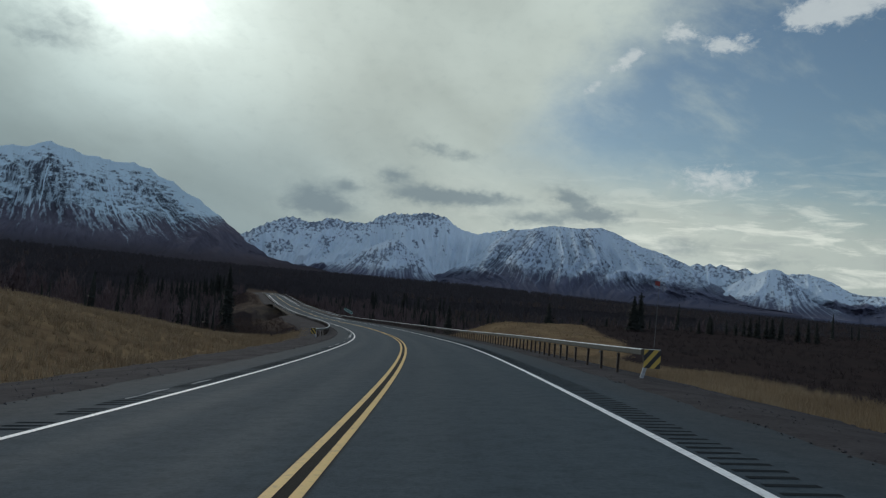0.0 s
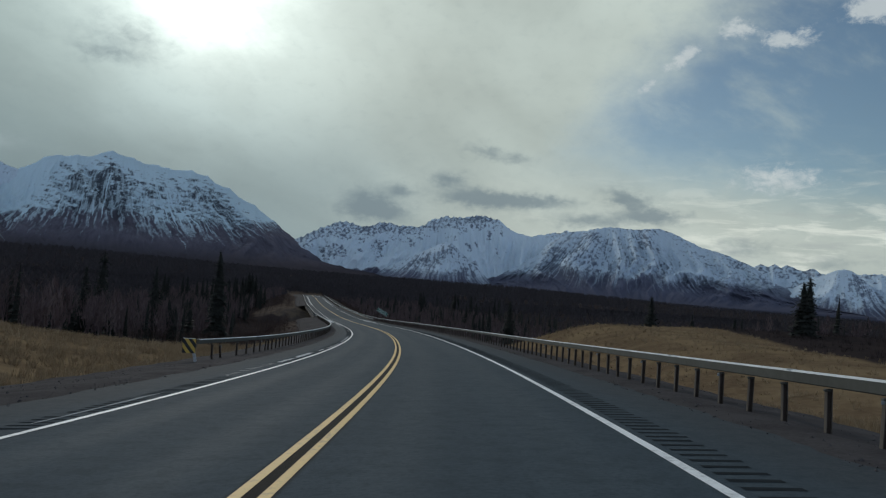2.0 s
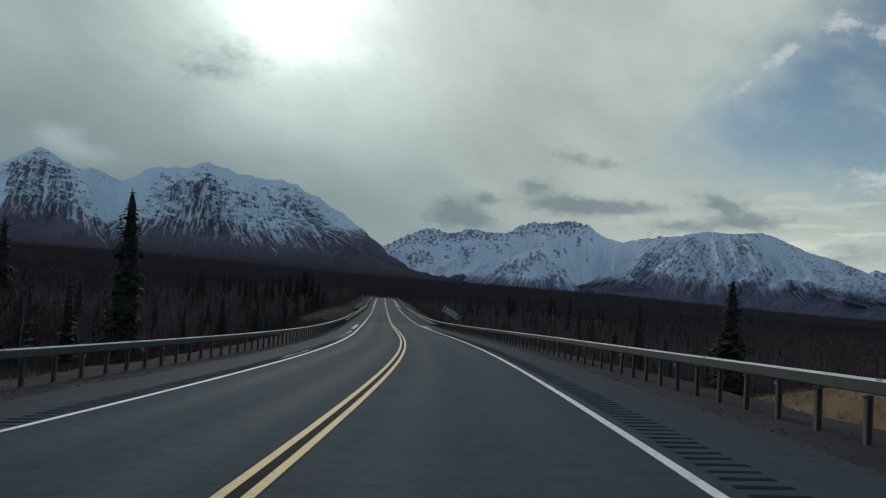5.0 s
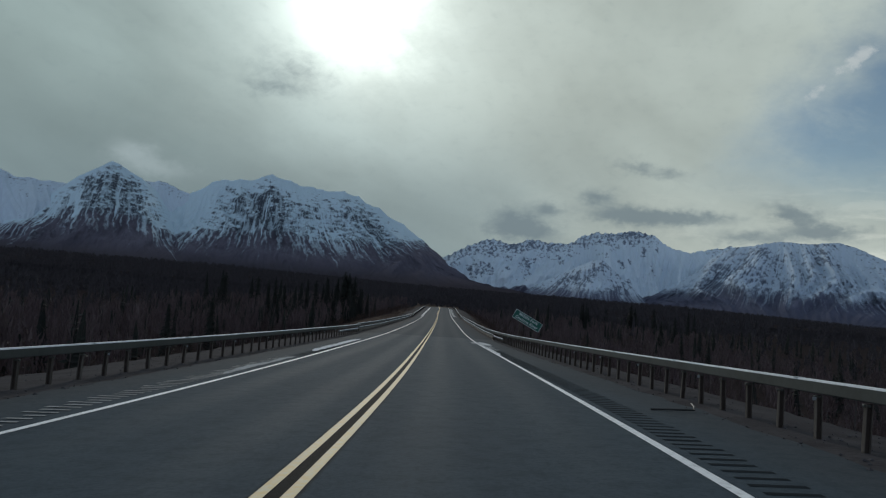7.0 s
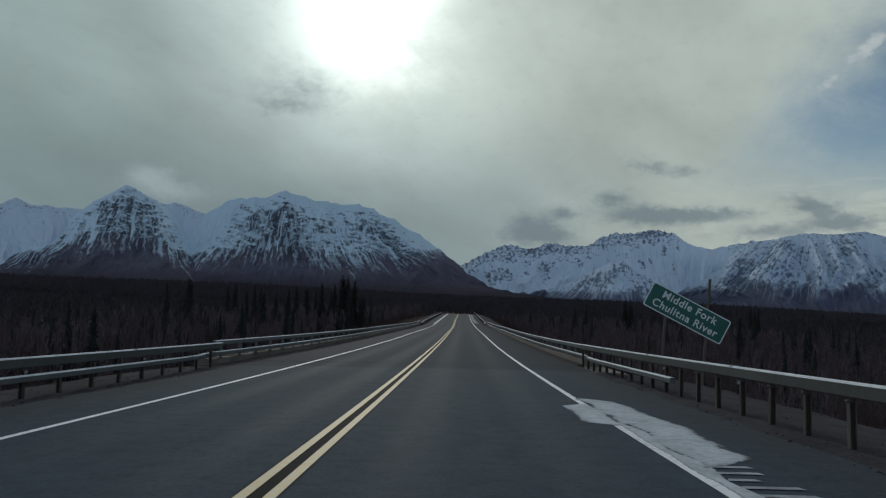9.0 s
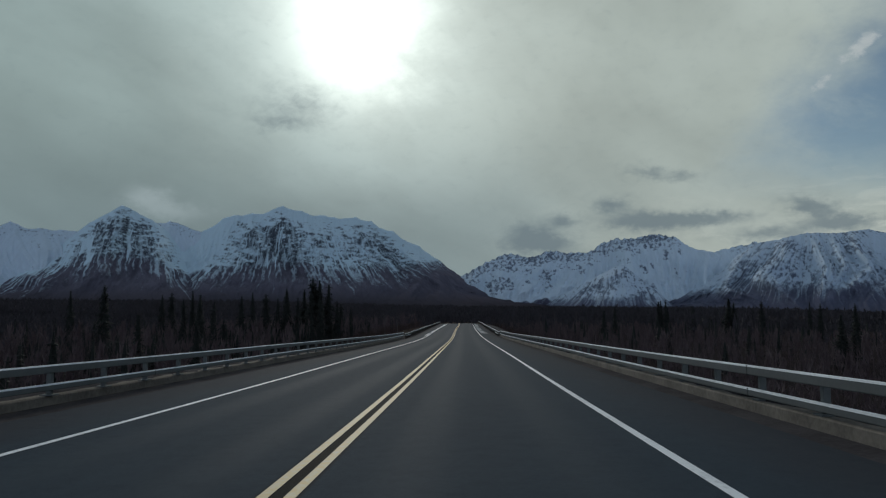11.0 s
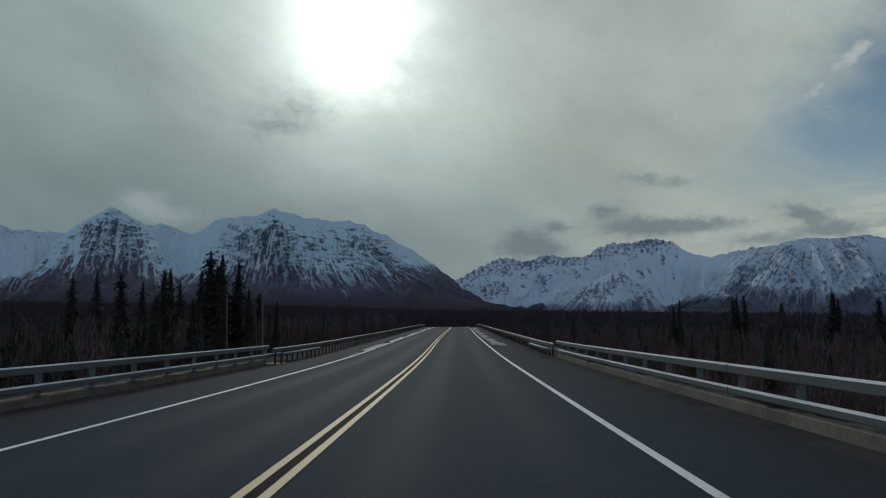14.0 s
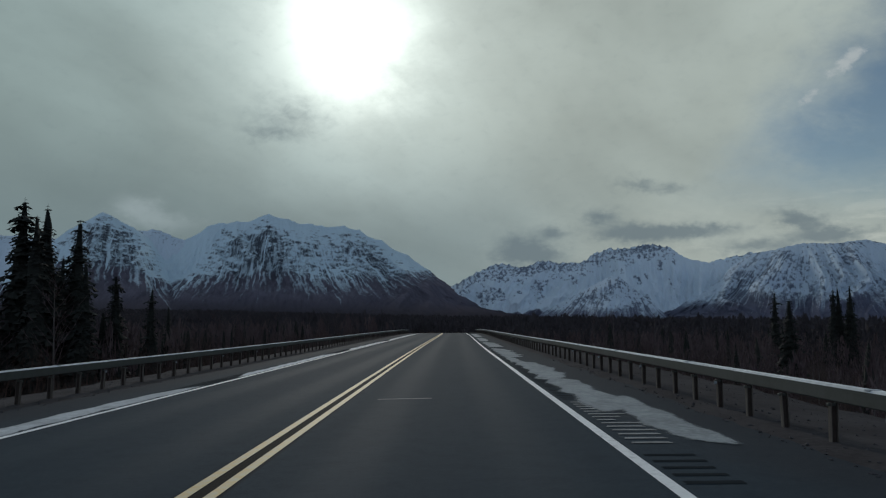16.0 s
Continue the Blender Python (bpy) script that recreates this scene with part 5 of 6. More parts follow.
def river_sign():
    s, w, h = 205.1, 2.62, 0.80
    base = on_road(s, 8.47, -1.54)
    root = thing("river_sign", base, "tilted green road sign with white lettering on two leaning posts", "road sign", "", heading(s) - radians(3))
    lean = Matrix.Rotation(radians(4), 4, "Y")
    part("post", box_mesh("post", 0.075, 0.07, 3.75, SIGN_TIMBER, 0.006), root, "grey wooden post", Matrix.Translation((-0.85, 0.06, 0)) @ lean)
    part("post", box_mesh("post", 0.07, 0.07, 4.5, SIGN_TIMBER, 0.006), root, "grey wooden post", Matrix.Translation((0.42, 0.06, 0)) @ lean)

    def rounded(hw, hh, r):
        pts = []
        for cx, cz, a0 in ((hw - r, hh - r, 0), (-hw + r, hh - r, 90), (-hw + r, -hh + r, 180), (hw - r, -hh + r, 270)):
            for k in range(5):
                a = radians(a0 + k * 22.5)
                pts.append((cx + r * math.cos(a), cz + r * math.sin(a)))
        return pts

    tilt = Matrix.Translation((0.02, 0, 3.42)) @ Matrix.Rotation(radians(27.0), 4, "Y")
    panel = part("panel", flat_poly("panel", rounded(w / 2, h / 2, 0.07), SIGN_WHITE, 0.0, 0.02), root, "sheet-metal panel with a thin white border", tilt)
    part("face", flat_poly("face", rounded(w / 2 - 0.035, h / 2 - 0.035, 0.05), GREEN, -0.005, 0.004), panel, "green reflective face")
    for text, z in (("Middle Fork", 0.075), ("Chulitna River", -0.265)):
        cu = bpy.data.curves.new("lettering", "FONT")
        cu.body, cu.size, cu.align_x, cu.extrude = text, 0.33, "CENTER", 0.001
        cu.space_character, cu.offset = 1.12, 0.007
        tmp = new("lettering", cu)
        me = bpy.data.meshes.new_from_object(tmp)
        bpy.data.objects.remove(tmp)
        me.materials.clear()
        me.materials.append(SIGN_WHITE)
        me.transform(Matrix.Translation((0, -0.009, z)) @ Matrix.Rotation(radians(90), 4, "X"))
        part("lettering", me, panel, "white lettering")


river_sign()


def bare_sign_post(s, d, tilt, h):
    at = on_road(s, d, 0.0)
    z = float(ground_height(np.array([at[0]]), np.array([at[1]]))[0]) - 0.3
    me = box_mesh("sign_post", 0.065, 0.06, float(at[2]) + h - z, BIRCH, 0.008)
    ob = new("sign_post", me)
    ob.matrix_basis = Matrix.Translation((at[0], at[1], z)) @ Matrix.Rotation(heading(s), 4, "Z") @ Matrix.Rotation(radians(tilt), 4, "Y")
    tagged(ob, "pale weathered wooden post leaning slightly beyond the bridge railing", "sign post", "pair of bare posts by the bridge")


bare_sign_post(316.0, -8.60, -1.5, 2.99)
bare_sign_post(316.2, -7.02, -1.5, 2.79)


def debris():
    s = 154.0
    cu = bpy.data.curves.new("debris_rod", "CURVE")
    cu.dimensions, cu.bevel_depth, cu.bevel_resolution = "3D", 0.018, 2
    sp = cu.splines.new("POLY")
    pts = [(0, 0, 0.02), (0.35, 0.02, 0.022), (0.72, 0.0, 0.02), (0.78, 0.2, 0.05), (0.82, 0.45, 0.06)]
    sp.points.add(len(pts) - 1)
    for p, q in zip(sp.points, pts):
        p.co = (*q, 1)
    tmp = new("debris_rod", cu)
    me = bpy.data.meshes.new_from_object(tmp)
    bpy.data.objects.remove(tmp)
    me.materials.clear()
    me.materials.append(SIGN_BLACK)
    ob = new("debris_rod", me)
    ob.matrix_basis = Matrix.Translation(on_road(s, 4.6, -0.01)) @ Matrix.Rotation(heading(s), 4, "Z") @ Matrix.Rotation(radians(float(np.degrees(np.arctan(np.interp(s, RS, bank)))) * -1), 4, "Y")
    tagged(ob, "bent dark metal rod lying on the paved shoulder", "debris")


debris()

# ---- plants ----


def spruce_data(seed, height, levels, per, sprigs, slim=0.105):
    """Trunk and crown of a narrow northern spruce with drooping, gappy branches, one metre a unit."""
    g = random.Random(seed)
    bendx, bendy = g.uniform(-0.02, 0.02) * height, g.uniform(-0.02, 0.02) * height
    spine = lambda q: (bendx * q * q, bendy * q * q, height * q)
    trunk = rings_tube([spine(q) for q in (0, 0.08, 0.4, 0.75, 1.0)], [0.016 * height * k for k in (1.2, 0.9, 0.6, 0.3, 0.03)], 6)
    hq = np.linspace(0.06, 0.97, max(6, levels // 4))
    hr = [height * slim * ((1 - q) ** 0.7 * 0.62 + 0.012) * g.uniform(0.7, 1.15) for q in hq]
    v, f = rings_tube([spine(q) for q in hq], hr, 7 if levels > 20 else 5)
    v = [(x + g.uniform(-0.22, 0.22) * r, y + g.uniform(-0.22, 0.22) * r, z + g.uniform(-0.5, 0.5) * r) for (x, y, z), r in zip(v, [r for r in hr for _ in range(7 if levels > 20 else 5)])]
    for i in range(levels):
        q = 0.07 + 0.92 * (i / (levels - 1)) ** 0.92
        reach = height * slim * ((1 - q) ** 0.62 * 1.05 + 0.05) * g.uniform(0.62, 1.18)
        if q > 0.86:
            reach *= g.choice((0.8, 1.2, 1.7))
        cx, cy, cz = spine(q)
        n = max(3, int(per * (0.55 + 0.6 * (1 - q))))
        a0 = g.uniform(0, 6.28)
        for k in range(n):
            if g.random() < 0.10:
                continue
            a = a0 + 6.283 * k / n + g.uniform(-0.3, 0.3)
            L = reach * g.uniform(0.65, 1.2)
            ca, sa = math.cos(a), math.sin(a)
            droop = L * g.uniform(0.22, 0.55)
            wide = L * g.uniform(0.38, 0.62)
            at = lambda u, side, dz: (cx + ca * L * u - sa * side, cy + sa * L * u + ca * side, cz - droop * u * u + 0.10 * L * u + dz)
            for j in range(sprigs):
                u0, u1 = j / sprigs, (j + 1.25) / sprigs
                wd = wide * (1 - 0.65 * j / sprigs)
                for sgn in (-1, 1):
                    b = len(v)
                    v += [at(u0, 0, 0.02 * L), at(min(u1, 1.05), 0, 0), at(u0 + 0.55 / sprigs, sgn * wd, -g.uniform(0.05, 0.30) * L)]
                    f.append((b, b + 1, b + 2))
    return trunk, (v, f)


def bare_data(seed, height, branches, twigs):
    """A leafless birch or aspen: a thin crooked trunk, rising branches and fine twigs."""
    g = random.Random(seed)
    bx, by = g.uniform(-0.06, 0.06) * height, g.uniform(-0.06, 0.06) * height
    spine = lambda q: (bx * q + 0.015 * height * math.sin(q * 5 + seed), by * q + 0.012 * height * math.sin(q * 4 + 2 * seed), height * q)
    tv, tf = rings_tube([spine(q) for q in (0, 0.2, 0.45, 0.7, 1.0)], [0.0095 * height * k for k in (1.2, 0.95, 0.7, 0.42, 0.05)], 5)
    v, f = [], []

    def sliver(p, q, w):
        a = g.uniform(0, 6.28)
        o = (math.cos(a) * w, math.sin(a) * w)
        b = len(v)
        v.extend([(p[0] - o[0], p[1] - o[1], p[2]), (p[0] + o[0], p[1] + o[1], p[2]), q])
        f.append((b, b + 1, b + 2))
        b = len(v)
        v.extend([(p[0] + o[1], p[1] - o[0], p[2]), (p[0] - o[1], p[1] + o[0], p[2]), q])
        f.append((b, b + 1, b + 2))

    for k in range(branches):
        q = 0.22 + 0.74 * (k + g.random()) / branches
        p = spine(q)
        L = height * 0.26 * (1.15 - q) * g.uniform(0.6, 1.2) + 0.25
        a = g.uniform(0, 6.28)
        up = g.uniform(0.7, 1.5)
        e = (p[0] + math.cos(a) * L, p[1] + math.sin(a) * L, p[2] + L * up)
        sliver(p, e, 0.0035 * height)
        for j in range(twigs):
            u = g.uniform(0.25, 1.0)
            c = tuple(p[i] + (e[i] - p[i]) * u for i in range(3))
            b2, l2 = a + g.uniform(-1.4, 1.4), L * g.uniform(0.25, 0.55)
            sliver(c, (c[0] + math.cos(b2) * l2, c[1] + math.sin(b2) * l2, c[2] + l2 * g.uniform(0.4, 1.5)), 0.0022 * height)
    return (tv, tf), (v, f)


def merged(*parts_):
    v, f, n = [], [], 0
    for pv, pf in parts_:
        v.append(np.array(pv, np.float32))
        f.append(np.array(pf, np.int32) + n)
        n += len(pv)
    return np.concatenate(v), np.concatenate(f)


def scatter(name, templates, places, mat, label, category, lean=0.03, parent_kind="stuff"):
    """One object of many plants: places are rows of x, y, z, height scale."""
    g = np.random.RandomState(len(places))
    pick = g.randint(0, len(templates), len(places))
    V, F, n = [], [], 0
    for k, (tv, tf) in enumerate(templates):
        pl = places[pick == k]
        if not len(pl):
            continue
        a = g.uniform(0, 6.283, len(pl))
        wide = pl[:, 3] * g.uniform(0.85, 1.2, len(pl))
        c, s = np.cos(a) * wide, np.sin(a) * wide
        lx, ly = g.normal(0, lean, len(pl)), g.normal(0, lean, len(pl))
        z = tv[None, :, 2] * pl[:, 3, None]
        x = tv[None, :, 0] * c[:, None] - tv[None, :, 1] * s[:, None] + lx[:, None] * z + pl[:, 0, None]
        y = tv[None, :, 0] * s[:, None] + tv[None, :, 1] * c[:, None] + ly[:, None] * z + pl[:, 1, None]
        V.append(np.stack([x, y, z + pl[:, 2, None]], -1).reshape(-1, 3))
        F.append((tf[None] + (np.arange(len(pl)) * len(tv))[:, None, None] + n).reshape(-1, 3))
        n += len(pl) * len(tv)
    ob = new(name, mesh_of(name, np.concatenate(V), np.concatenate(F), mat))
    return tagged(ob, label, category, kind=parent_kind)


def strew(n, s0, s1, d0, d1, seed, keep=None, sink=0.05):
    """Random places beside the road, between two stretches and two offsets, on the ground: x, y, z, s, d."""
    g = np.random.RandomState(seed)
    s, d = g.uniform(s0, s1, n), g.uniform(d0, d1, n)
    if keep is not None:
        k = keep(s, d, g)
        s, d = s[k], d[k]
    p = on_road(s, d)
    return np.stack([p[:, 0], p[:, 1], ground_height(p[:, 0].copy(), p[:, 1].copy()) - sink, s, d], -1)


def edge_left(s):
    return np.interp(s, [0, 60, 100, 150, 195, 215, 300, 420, 470, 520], [52, 44, 36, 26, 22, 32, 28, 24, 18, 15])


def edge_right(s):
    return np.interp(s, [0, 112, 140, 170, 205, 320, 420, 520], [160, 150, 36, 20, 18, 18, 16, 15])


def wooded(s, d, g):
    e = np.where(d < 0, edge_left(s), edge_right(s))
    return np.abs(d) > e + g.uniform(-2, 3, len(s))


# standing trees near the road, one by one
SPRUCE_KINDS = [spruce_data(70 + k, 10.0, lv, pr, 3, sl) for k, (lv, pr, sl) in enumerate(((54, 11, 0.115), (50, 11, 0.135), (56, 10, 0.10), (52, 11, 0.125), (48, 10, 0.11)))]
SPRUCES = []
for k, (tr, cr) in enumerate(SPRUCE_KINDS):
    root = thing("spruce", (0, 0, -200), "tall narrow dark green spruce, nearly black against the light", "tree", "spruces beside the highway")
    part("trunk", mesh_of("trunk", *[np.array(q) for q in tr], BARK), root)
    part("crown", mesh_of("crown", *[np.array(q) for q in cr], NEEDLES), root)
    SPRUCES.append(root)
BARE_KINDS = [bare_data(30 + k, 7.0, 22, 6) for k in range(5)]
BIRCHES = []
for k, (tr, cr) in enumerate(BARE_KINDS):
    root = thing("birch", (0, 0, -200), "leafless pale-stemmed birch at the edge of the wood", "tree", "bare birches beside the highway")
    part("trunk", mesh_of("trunk", *[np.array(q) for q in tr], BIRCH), root)
    part("crown", mesh_of("crown", *[np.array(q) for q in cr], TWIGS), root, "fine bare twigs")
    BIRCHES.append(root)
used = set()


def plant(kinds, unit, i, s, d, height, g, wide=1.0):
    p = on_road(s, d)
    z = float(ground_height(np.array([p[0]]), np.array([p[1]]))[0]) - 0.1
    k = height / unit
    m = Matrix.Translation((p[0], p[1], z)) @ Matrix.Rotation(g.uniform(0, 6.28), 4, "Z") @ Matrix.Diagonal((k * wide, k * wide, k, 1))
    if (unit, i) not in used:
        used.add((unit, i))
        kinds[i].matrix_basis = m
    else:
        copy_thing(kinds[i], Matrix.Identity(4)).matrix_basis = m


G = random.Random(5)
# spruces at the edge of the woods: stretch, offset, height, kind, spread
SPRUCES_WEST = [
    (202, -49, 11.0, 2, 1.0), (198, -51, 9.0, 0, 1.0), (357, -25, 6.5, 0, 1.0), (345, -24, 6.2, 4, 1.0), (398, -38, 8.0, 1, 1.0), (405, -30, 6.6, 2, 1.0),
    (225, -30, 8.0, 1, 1.0), (250, -33, 8.6, 0, 1.0), (262, -42, 9.4, 2, 1.0), (280, -31, 8.2, 4, 1.0), (300, -27, 8.8, 3, 1.0), (306, -36, 9.6, 1, 1.0),
    (318, -30, 8.6, 0, 1.0), (188, -36, 8.6, 3, 1.0), (150, -40, 8.0, 4, 1.1), (140, -46, 8.4, 1, 1.0), (178, -30, 7.4, 0, 1.1)]
SPRUCES_EAST = [
    (114.5, 45, 6.5, 0, 1.3), (145, 20, 7.8, 1, 1.2), (300, 56, 7.4, 2, 1.0), (303, 58, 7.8, 0, 1.0),
    (306, 55, 7.2, 4, 1.0), (338, 60, 8.6, 1, 1.2), (345, 66, 8.0, 3, 1.0), (395, 34, 7.0, 1, 1.1), (412, 40, 8.2, 4, 1.0), (270, 48, 7.0, 3, 1.0),
    (235, 52, 7.2, 1, 1.0)]
# tall spruces, by how far their tops stand above the road beside them
TALL_BEND = [
    (166, -23.5, 11.0, 2, 1.35), (164, -33, 7.6, 3, 1.0), (168, -42, 9.8, 0, 0.9), (166, -44, 7.0, 1, 1.0)]
TALL_STAND = [
    (380, -29.7, 10.8, 2, 1.15), (379, -31.2, 11.2, 0, 1.1), (381.5, -28.2, 9.9, 3, 1.1), (377.5, -29, 9.6, 4, 1.1), (382, -31, 9.3, 1, 1.1), (380.6, -30.6, 8.6, 4, 1.3),
    (383, -25.5, 5.6, 0, 1.0), (386, -24, 4.6, 4, 1.0), (376, -36, 8.4, 1, 1.0), (384, -34, 8.8, 3, 1.0), (388, -33, 7.6, 0, 1.0), (381, -37, 9.0, 2, 1.0),
    (378, -25.5, 6.0, 3, 1.0)]
TALL_BACK = [
    (374, -33, 6.6, 3, 1.0), (372, -35, 5.0, 2, 1.0), (370, -38.5, 7.5, 0, 1.0), (369, -41, 7.8, 2, 1.0), (366, -42.5, 6.9, 3, 1.0), (371, -36.5, 6.6, 4, 0.9),
    (354, -47.6, 7.7, 2, 0.9), (352.5, -45.8, 6.9, 1, 0.9), (362, -54.7, 7.6, 0, 0.9), (362, -56.6, 7.0, 3, 0.9), (356, -50, 6.2, 4, 1.0), (350, -62, 8.4, 1, 1.0),
    (346, -60, 7.8, 0, 1.0), (343, -64, 7.4, 2, 1.0), (340, -39, 5.4, 4, 1.0), (345, -43, 5.8, 3, 1.0)]
TALL_EAST = [
    (175, 25.1, 4.8, 2, 1.0), (172, 21.5, 1.6, 0, 1.0), (112, 42.6, 8.3, 1, 1.6), (139, 39, 7.1, 1, 1.4), (150, 52, 5.2, 3, 1.2), (136, 50, 4.8, 0, 1.2), (428, 56.3, 6.8, 2, 0.9), (428, 55.4, 6.6, 0, 0.8),
    (426.5, 57.1, 6.9, 3, 0.8), (429.5, 58.5, 5.0, 1, 1.0), (428, 64.8, 5.4, 4, 0.9), (429, 65.7, 5.3, 2, 0.9), (428, 75, 7.4, 1, 1.5), (430, 77, 6.2, 3, 1.3),
    (428, 84, 6.6, 0, 1.0), (430, 98, 6.4, 2, 1.0), (427, 99.5, 5.8, 4, 1.0)]
for s, d, h, k, w in SPRUCES_WEST + SPRUCES_EAST:
    plant(SPRUCES, 10.0, k, s, d, h + (1.9 if s > 340 else 0.0), G, w)
for s, d, h, k, w in TALL_BEND + TALL_STAND + TALL_BACK + TALL_EAST:
    p = on_road(s, d)
    plant(SPRUCES, 10.0, k, s, d, float(np.interp(s, RS, RZ)) + h - float(ground_height(np.array([p[0]]), np.array([p[1]]))[0]), G, w)
# a line of small spruces on the far side of the flat: bearing, distance, height of the tops over the horizon in degrees
for b, r, e, k in ((24.6, 112, -0.55, 0), (25.3, 116, -0.15, 1), (25.6, 113, -0.35, 3), (26.6, 120, -0.4, 2), (27.3, 121, -0.55, 4), (27.9, 118, -0.1, 2), (28.5, 114, 0.0, 0), (28.8, 120, -0.2, 3), (29.3, 113, 0.1, 2), (29.7, 116, 0.05, 4), (30.1, 119, 0.1, 1), (30.9, 115, 0.05, 0), (31.9, 120, 0.0, 3), (32.8, 117, 0.15, 2), (33.6, 114, 0.0, 4)):
    x, y = np.array([1.8 + r * math.sin(radians(b))]), np.array([20.0 + r * math.cos(radians(b))])
    (s,), (d,) = road_place(x, y)
    plant(SPRUCES, 10.0, k, s, d, max(1.8, 0.24 + r * math.tan(radians(e)) - float(ground_height(x, y)[0])), G, 1.3)
rows = strew(420, 120, 470, -60, 60, 21, lambda s, d, g: wooded(s, d, g) & (np.abs(d) < 46))[:120]
for x, y, z, s, d in rows:
    plant(BIRCHES, 7.0, G.randrange(5), s, d, G.uniform(3.6, 5.6) if d > 0 else G.uniform(4.4, 6.8), G, G.uniform(0.9, 1.3))
for s, d, h in ((376, -31, 7.8), (372, -34, 8.2), (366, -21, 7.4), (440, 24, 8.0), (452, 30, 8.5), (448, 36, 8.0), (226, 20, 6.5), (231, 24, 6.8)):
    plant(BIRCHES, 7.0, G.randrange(5), s, d, h, G)

# the woods behind them
SPRUCE_MED = [merged(*spruce_data(90 + k, 1.0, 15, 6, 1, sl)) for k, sl in enumerate((0.12, 0.15, 0.10, 0.14))]
BARE_MED = [merged(*bare_data(60 + k, 1.0, 12, 4)) for k in range(4)]
SPRUCE_FAR = [merged(*spruce_data(120 + k, 1.0, 6, 5, 1, 0.20)) for k in range(3)]


def clump_data(seed, shards, thin=1.0):
    """A leafless tree far off: an upright haze of short twigs, fuller above, open below."""
    g = random.Random(seed)
    v, f = [], []
    for k in range(shards):
        q = g.random() ** 0.8
        r = 0.20 * math.sin(math.pi * min(1, 0.12 + q * 0.9)) ** 0.7 * g.uniform(0.2, 1.0)
        a, b = g.uniform(0, 6.283), g.uniform(0, 6.283)
        x, y, z = r * math.cos(a), r * math.sin(a), 0.12 + 0.8 * q
        w, h = g.uniform(0.03, 0.08) * thin, g.uniform(0.10, 0.24)
        n = len(v)
        v += [(x - math.cos(b) * w, y - math.sin(b) * w, z), (x + math.cos(b) * w, y + math.sin(b) * w, z + g.uniform(-0.04, 0.04)), (x + g.uniform(-0.06, 0.06), y + g.uniform(-0.06, 0.06), z + h)]
        f.append((n, n + 1, n + 2))
    tv, tf = rings_tube([(0, 0, 0), (0, 0, 0.6)], [0.012, 0.005], 3)
    return merged((tv, tf), (v, f))


CLUMPS = [clump_data(300 + k, 26) for k in range(5)]
HAZE = [clump_data(320 + k, 80, 0.35) for k in range(4)]


def heights(n, lo, hi, seed):
    return np.random.RandomState(seed).uniform(lo, hi, (n, 1))


def wood(name, n, s0, s1, d0, d1, seed, temps, mat, lo, hi, label, keep=wooded):
    p = strew(n, s0, s1, d0, d1, seed, keep)
    scatter(name, temps, np.hstack([p[:, :3], heights(len(p), lo, hi, seed)]), mat, label, "wood")


wood("bare_wood", 2600, 40, 560, -75, -14, 31, BARE_MED[:2] + HAZE[:3], TWIGS, 3.8, 6.6, "thicket of leafless birch and aspen, dark purple-brown")
wood("bare_wood", 2000, 110, 560, 14, 80, 32, BARE_MED[:2] + HAZE[:3], TWIGS, 2.4, 4.8, "thicket of leafless birch and aspen, dark purple-brown")
wood("spruce_wood", 620, 60, 640, -90, -22, 33, SPRUCE_MED, NEEDLES, 4.0, 7.4, "dark spruces scattered among bare trees")
wood("spruce_wood", 900, 316, 430, -64, -21, 37, SPRUCE_MED, NEEDLES, 2.6, 5.6, "dense young spruces under the taller ones")
wood("spruce_wood", 360, 130, 640, 24, 110, 34, SPRUCE_MED, NEEDLES, 3.2, 6.4, "dark spruces scattered among bare trees")
wood("far_wood", 5200, -60, 900, -420, -70, 35, CLUMPS + SPRUCE_FAR[:1], FOREST, 5.0, 8.5, "dark mixed wood on the plain", None)
wood("far_wood", 4200, 190, 900, 80, 420, 36, CLUMPS + SPRUCE_FAR[:1], FOREST, 2.6, 5.0, "dark mixed wood on the plain", None)


def plain_wood(n, seed, az0, az1, r0, r1, lo, hi, label):
    g = np.random.RandomState(seed)
    az, r = np.radians(g.uniform(az0, az1, n)), r0 + (r1 - r0) * g.uniform(0, 1, n) ** 0.7
    x, y = r * np.sin(az), r * np.cos(az)
    s, d = road_place(x, y)
    k = ((np.abs(d) > 60) & ~((d > 0) & (s < 420) & (d < 330))) | ((s > 475) & (np.abs(d) > 14)) | (s > 625)
    x, y, r = x[k], y[k], r[k]
    z = ground_height(x.copy(), y.copy())
    scatter("far_wood", CLUMPS[:4] + SPRUCE_FAR[:1], np.stack([x, y, z - 0.3, g.uniform(lo, hi, len(x)) * (0.8 + r / 5000) * (1 - 0.5 * smooth(np.degrees(np.arctan2(x, y)), 2, 18))], -1), FOREST, label, "wood")


plain_wood(4000, 43, -28, -2, 440, 900, 5, 8, "dark wood where the road drops out of sight")
plain_wood(9000, 41, -50, 36, 420, 1500, 6, 10, "dark wood covering the plain below the mountains")
plain_wood(9000, 42, -50, 36, 1300, 3600, 9, 15, "dark wood covering the plain below the mountains")


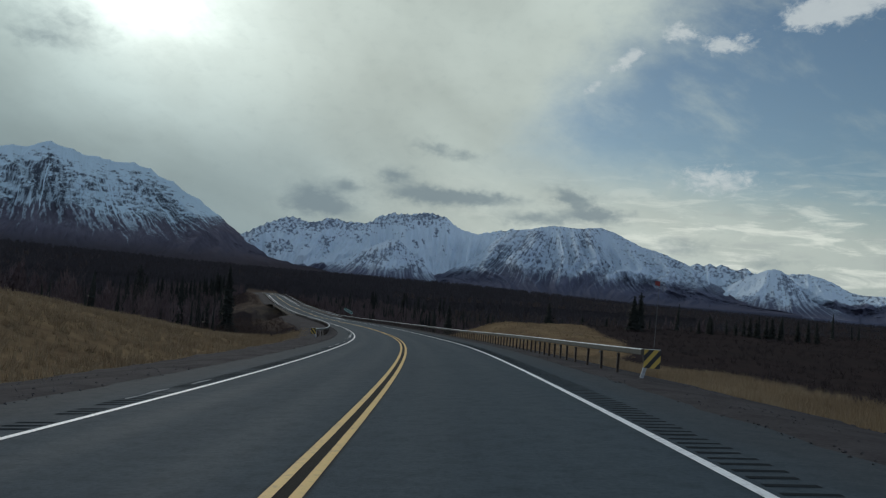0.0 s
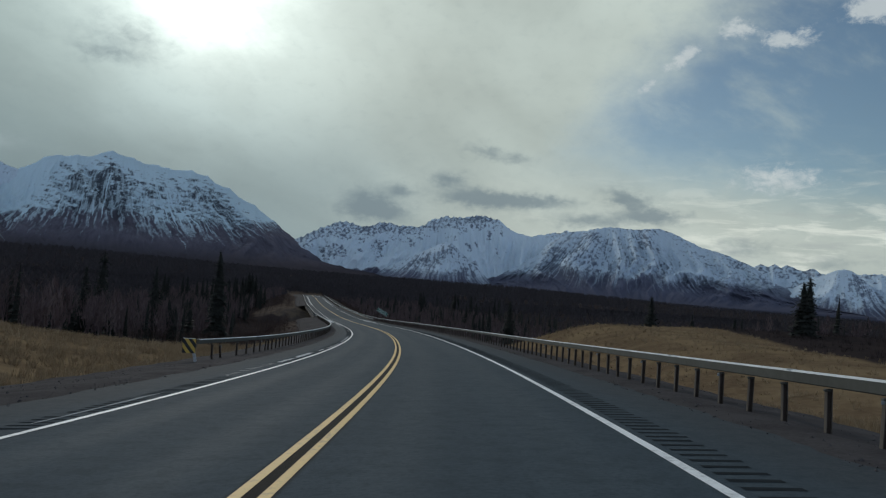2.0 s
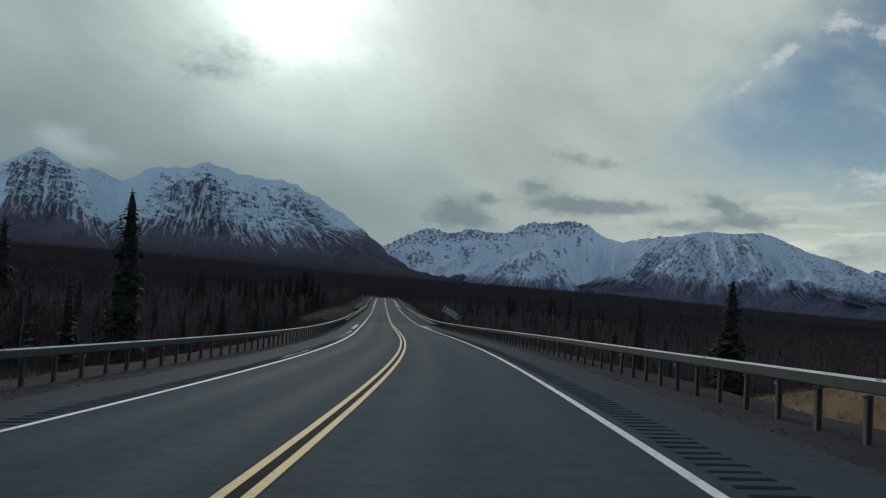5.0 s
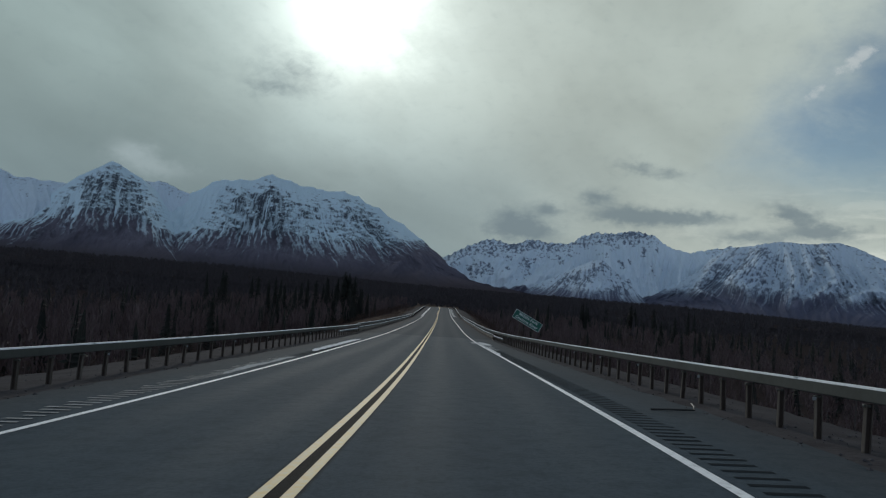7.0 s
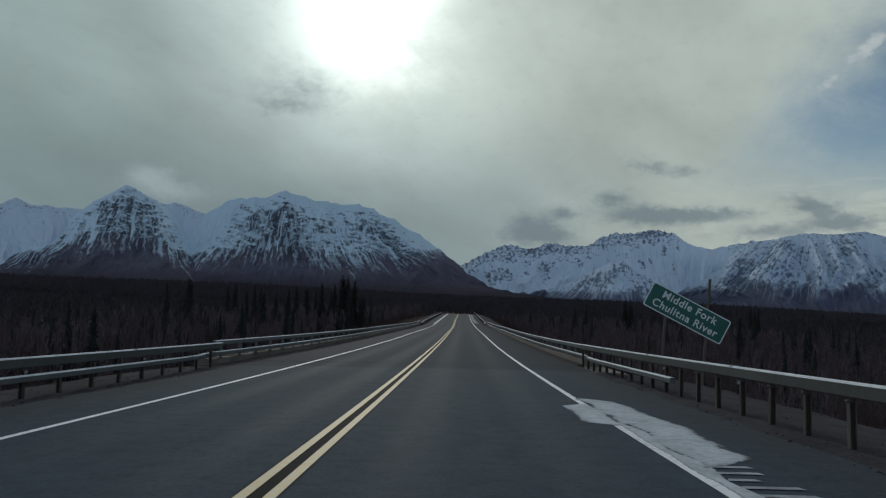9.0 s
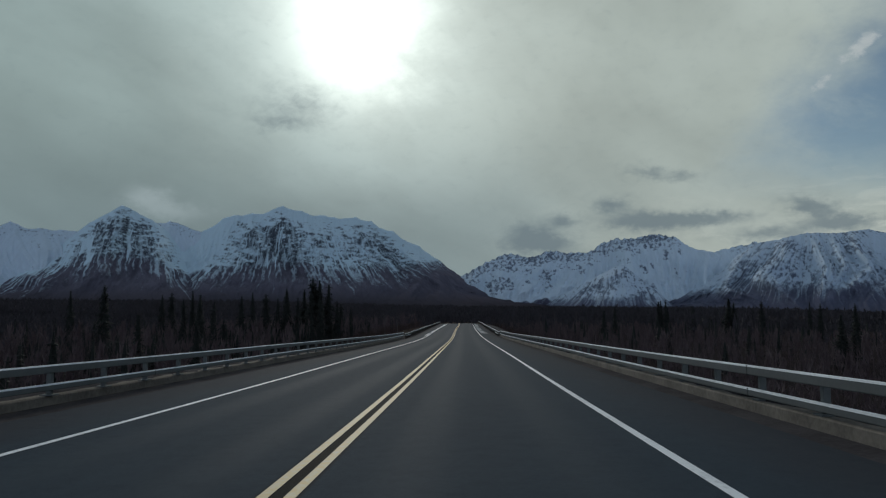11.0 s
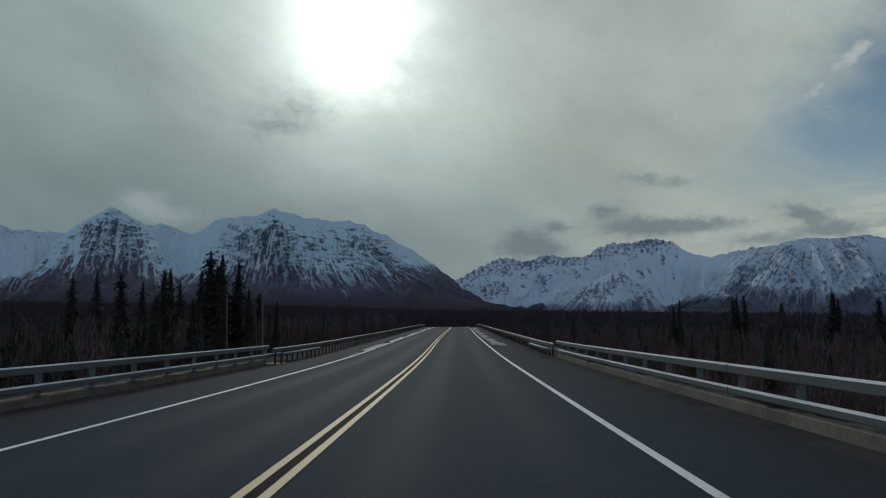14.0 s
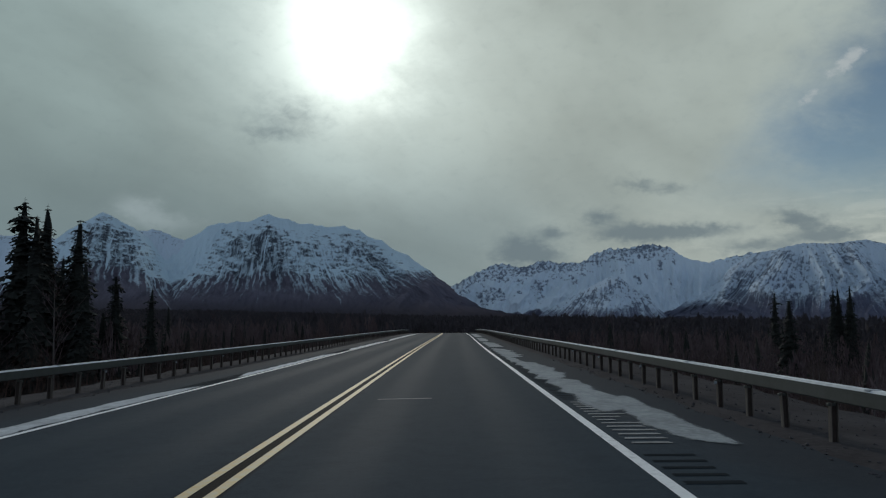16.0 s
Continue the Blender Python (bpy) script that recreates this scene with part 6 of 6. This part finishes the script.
def tuft_data(seed, blades, spread, wide):
    g = random.Random(seed)
    v, f = [], []
    for k in range(blades):
        a, r = g.uniform(0, 6.28), g.uniform(0, spread)
        x, y, b = math.cos(a) * r, math.sin(a) * r, g.uniform(0, 6.28)
        h, t = g.uniform(0.5, 1.0), g.uniform(0.05, 0.4)
        n = len(v)
        ox, oy = math.cos(b) * wide, math.sin(b) * wide
        v += [(x - ox, y - oy, -0.1), (x + ox, y + oy, -0.1), (x + math.cos(a + 0.6) * t, y + math.sin(a + 0.6) * t, h)]
        f.append((n, n + 1, n + 2))
    return np.array(v, np.float32), np.array(f, np.int32)


TUFTS = [tuft_data(k, 13, 0.38, 0.035) for k in range(5)]
SHRUBS = [merged(*bare_data(200 + k, 1.0, 16, 4)) for k in range(4)]
turf = lambda s, d, g: turf_mask(s, d) > g.uniform(0.25, 0.9, len(s))
p = strew(16000, -20, 150, -52, -7.5, 51, turf, 0.0)
scatter("dry_grass", TUFTS, np.hstack([p[:, :3], heights(len(p), 0.25, 0.62, 1)]), STRAW, "tall dry golden grass on the roadside meadow", "grass", 0.15)
p = strew(15000, -20, 150, 7.5, 52, 52, turf, 0.0)
scatter("dry_grass", TUFTS, np.hstack([p[:, :3], heights(len(p), 0.13, 0.34, 2)]), STRAW, "tall dry golden grass on the roadside mound", "grass", 0.15)
p = strew(9500, -25, 62, 9.2, 17.0, 53, lambda s, d, g: d > 9.7 + 0.5 * np.sin(s * 1.3) * np.sin(s * 0.41) + g.uniform(-0.3, 0.5, len(s)), 0.0)
scatter("dry_grass", TUFTS, np.hstack([p[:, :3], heights(len(p), 0.2, 0.48, 7)]), STRAW, "strip of dry golden grass beside the gravel verge", "grass", 0.15)
verge = lambda s, d, g: (g.uniform(0, 1, len(s)) < 0.75) & ~((s > BRIDGE[0] - 3) & (s < BRIDGE[1] + 3)) & (turf_mask(s, d) < 0.3)
for k, (a, b) in enumerate(((-14.0, -8.2), (8.2, 14.0))):
    p = strew(2600, 40, 450, a, b, 55 + k, verge, 0.0)
    scatter("dead_weeds", TUFTS + SHRUBS, np.hstack([p[:, :3], heights(len(p), 0.18, 0.5, 3)]), SHRUB, "dead brown weeds on the embankment", "weeds", 0.1)
brush = lambda s, d, g: (turf_mask(s, d) < 0.35)
p = strew(15000, -20, 190, 12, 130, 58, brush, 0.0)
scatter("brush", TUFTS + SHRUBS[:2], np.hstack([p[:, :3], heights(len(p), 0.25, 0.6, 4)]), BRUSH, "low leafless red-brown brush on the flat", "brush", 0.1)
p = strew(2600, 90, 480, -30, -10, 59, lambda s, d, g: (turf_mask(s, d) < 0.35) & (np.abs(d) > 12), 0.0)
scatter("brush", SHRUBS, np.hstack([p[:, :3], heights(len(p), 0.6, 1.8, 5)]), SHRUB, "low leafless red-brown brush below the road", "brush", 0.1)
p = strew(2600, 130, 480, 11, 34, 60, lambda s, d, g: (turf_mask(s, d) < 0.35), 0.0)
scatter("brush", SHRUBS, np.hstack([p[:, :3], heights(len(p), 0.6, 1.8, 6)]), SHRUB, "low leafless red-brown brush below the road", "brush", 0.1)


def stone_data(seed):
    """An uneven pebble of eight faces, one unit across."""
    g = random.Random(seed)
    v = [tuple(c * g.uniform(0.35, 0.6) for c in q) for q in ((1, 0, 0), (0, 1, 0), (-1, 0, 0), (0, -1, 0), (0, 0, 0.8), (0, 0, -0.6))]
    f = [(0, 1, 4), (1, 2, 4), (2, 3, 4), (3, 0, 4), (1, 0, 5), (2, 1, 5), (3, 2, 5), (0, 3, 5)]
    return np.array(v, np.float32), np.array(f, np.int32)


PEBBLES = [stone_data(k) for k in range(6)]
for side in (-1, 1):
    g = np.random.RandomState(70 + side)
    n = 9000
    s = np.where(g.uniform(0, 1, n) < 0.8, g.uniform(0, 204, n), g.uniform(316, 350, n))
    d = 5.45 + 3.6 * g.uniform(0, 1, n) ** 1.5
    p = on_road(s, side * d, np.interp(d, [5.15, 5.5, 5.85, 6.3, 6.9, 7.9, 8.9], [-0.02, -0.012, 0.010, 0.0, -0.06, -0.16, -0.32]))
    size = 0.018 + 0.05 * g.uniform(0, 1, (n, 1)) ** 3
    scatter("gravel_stones", PEBBLES, np.hstack([p, size]), STONES, "loose grey and brown stones strewn over the gravel verge", "gravel", 0.3)
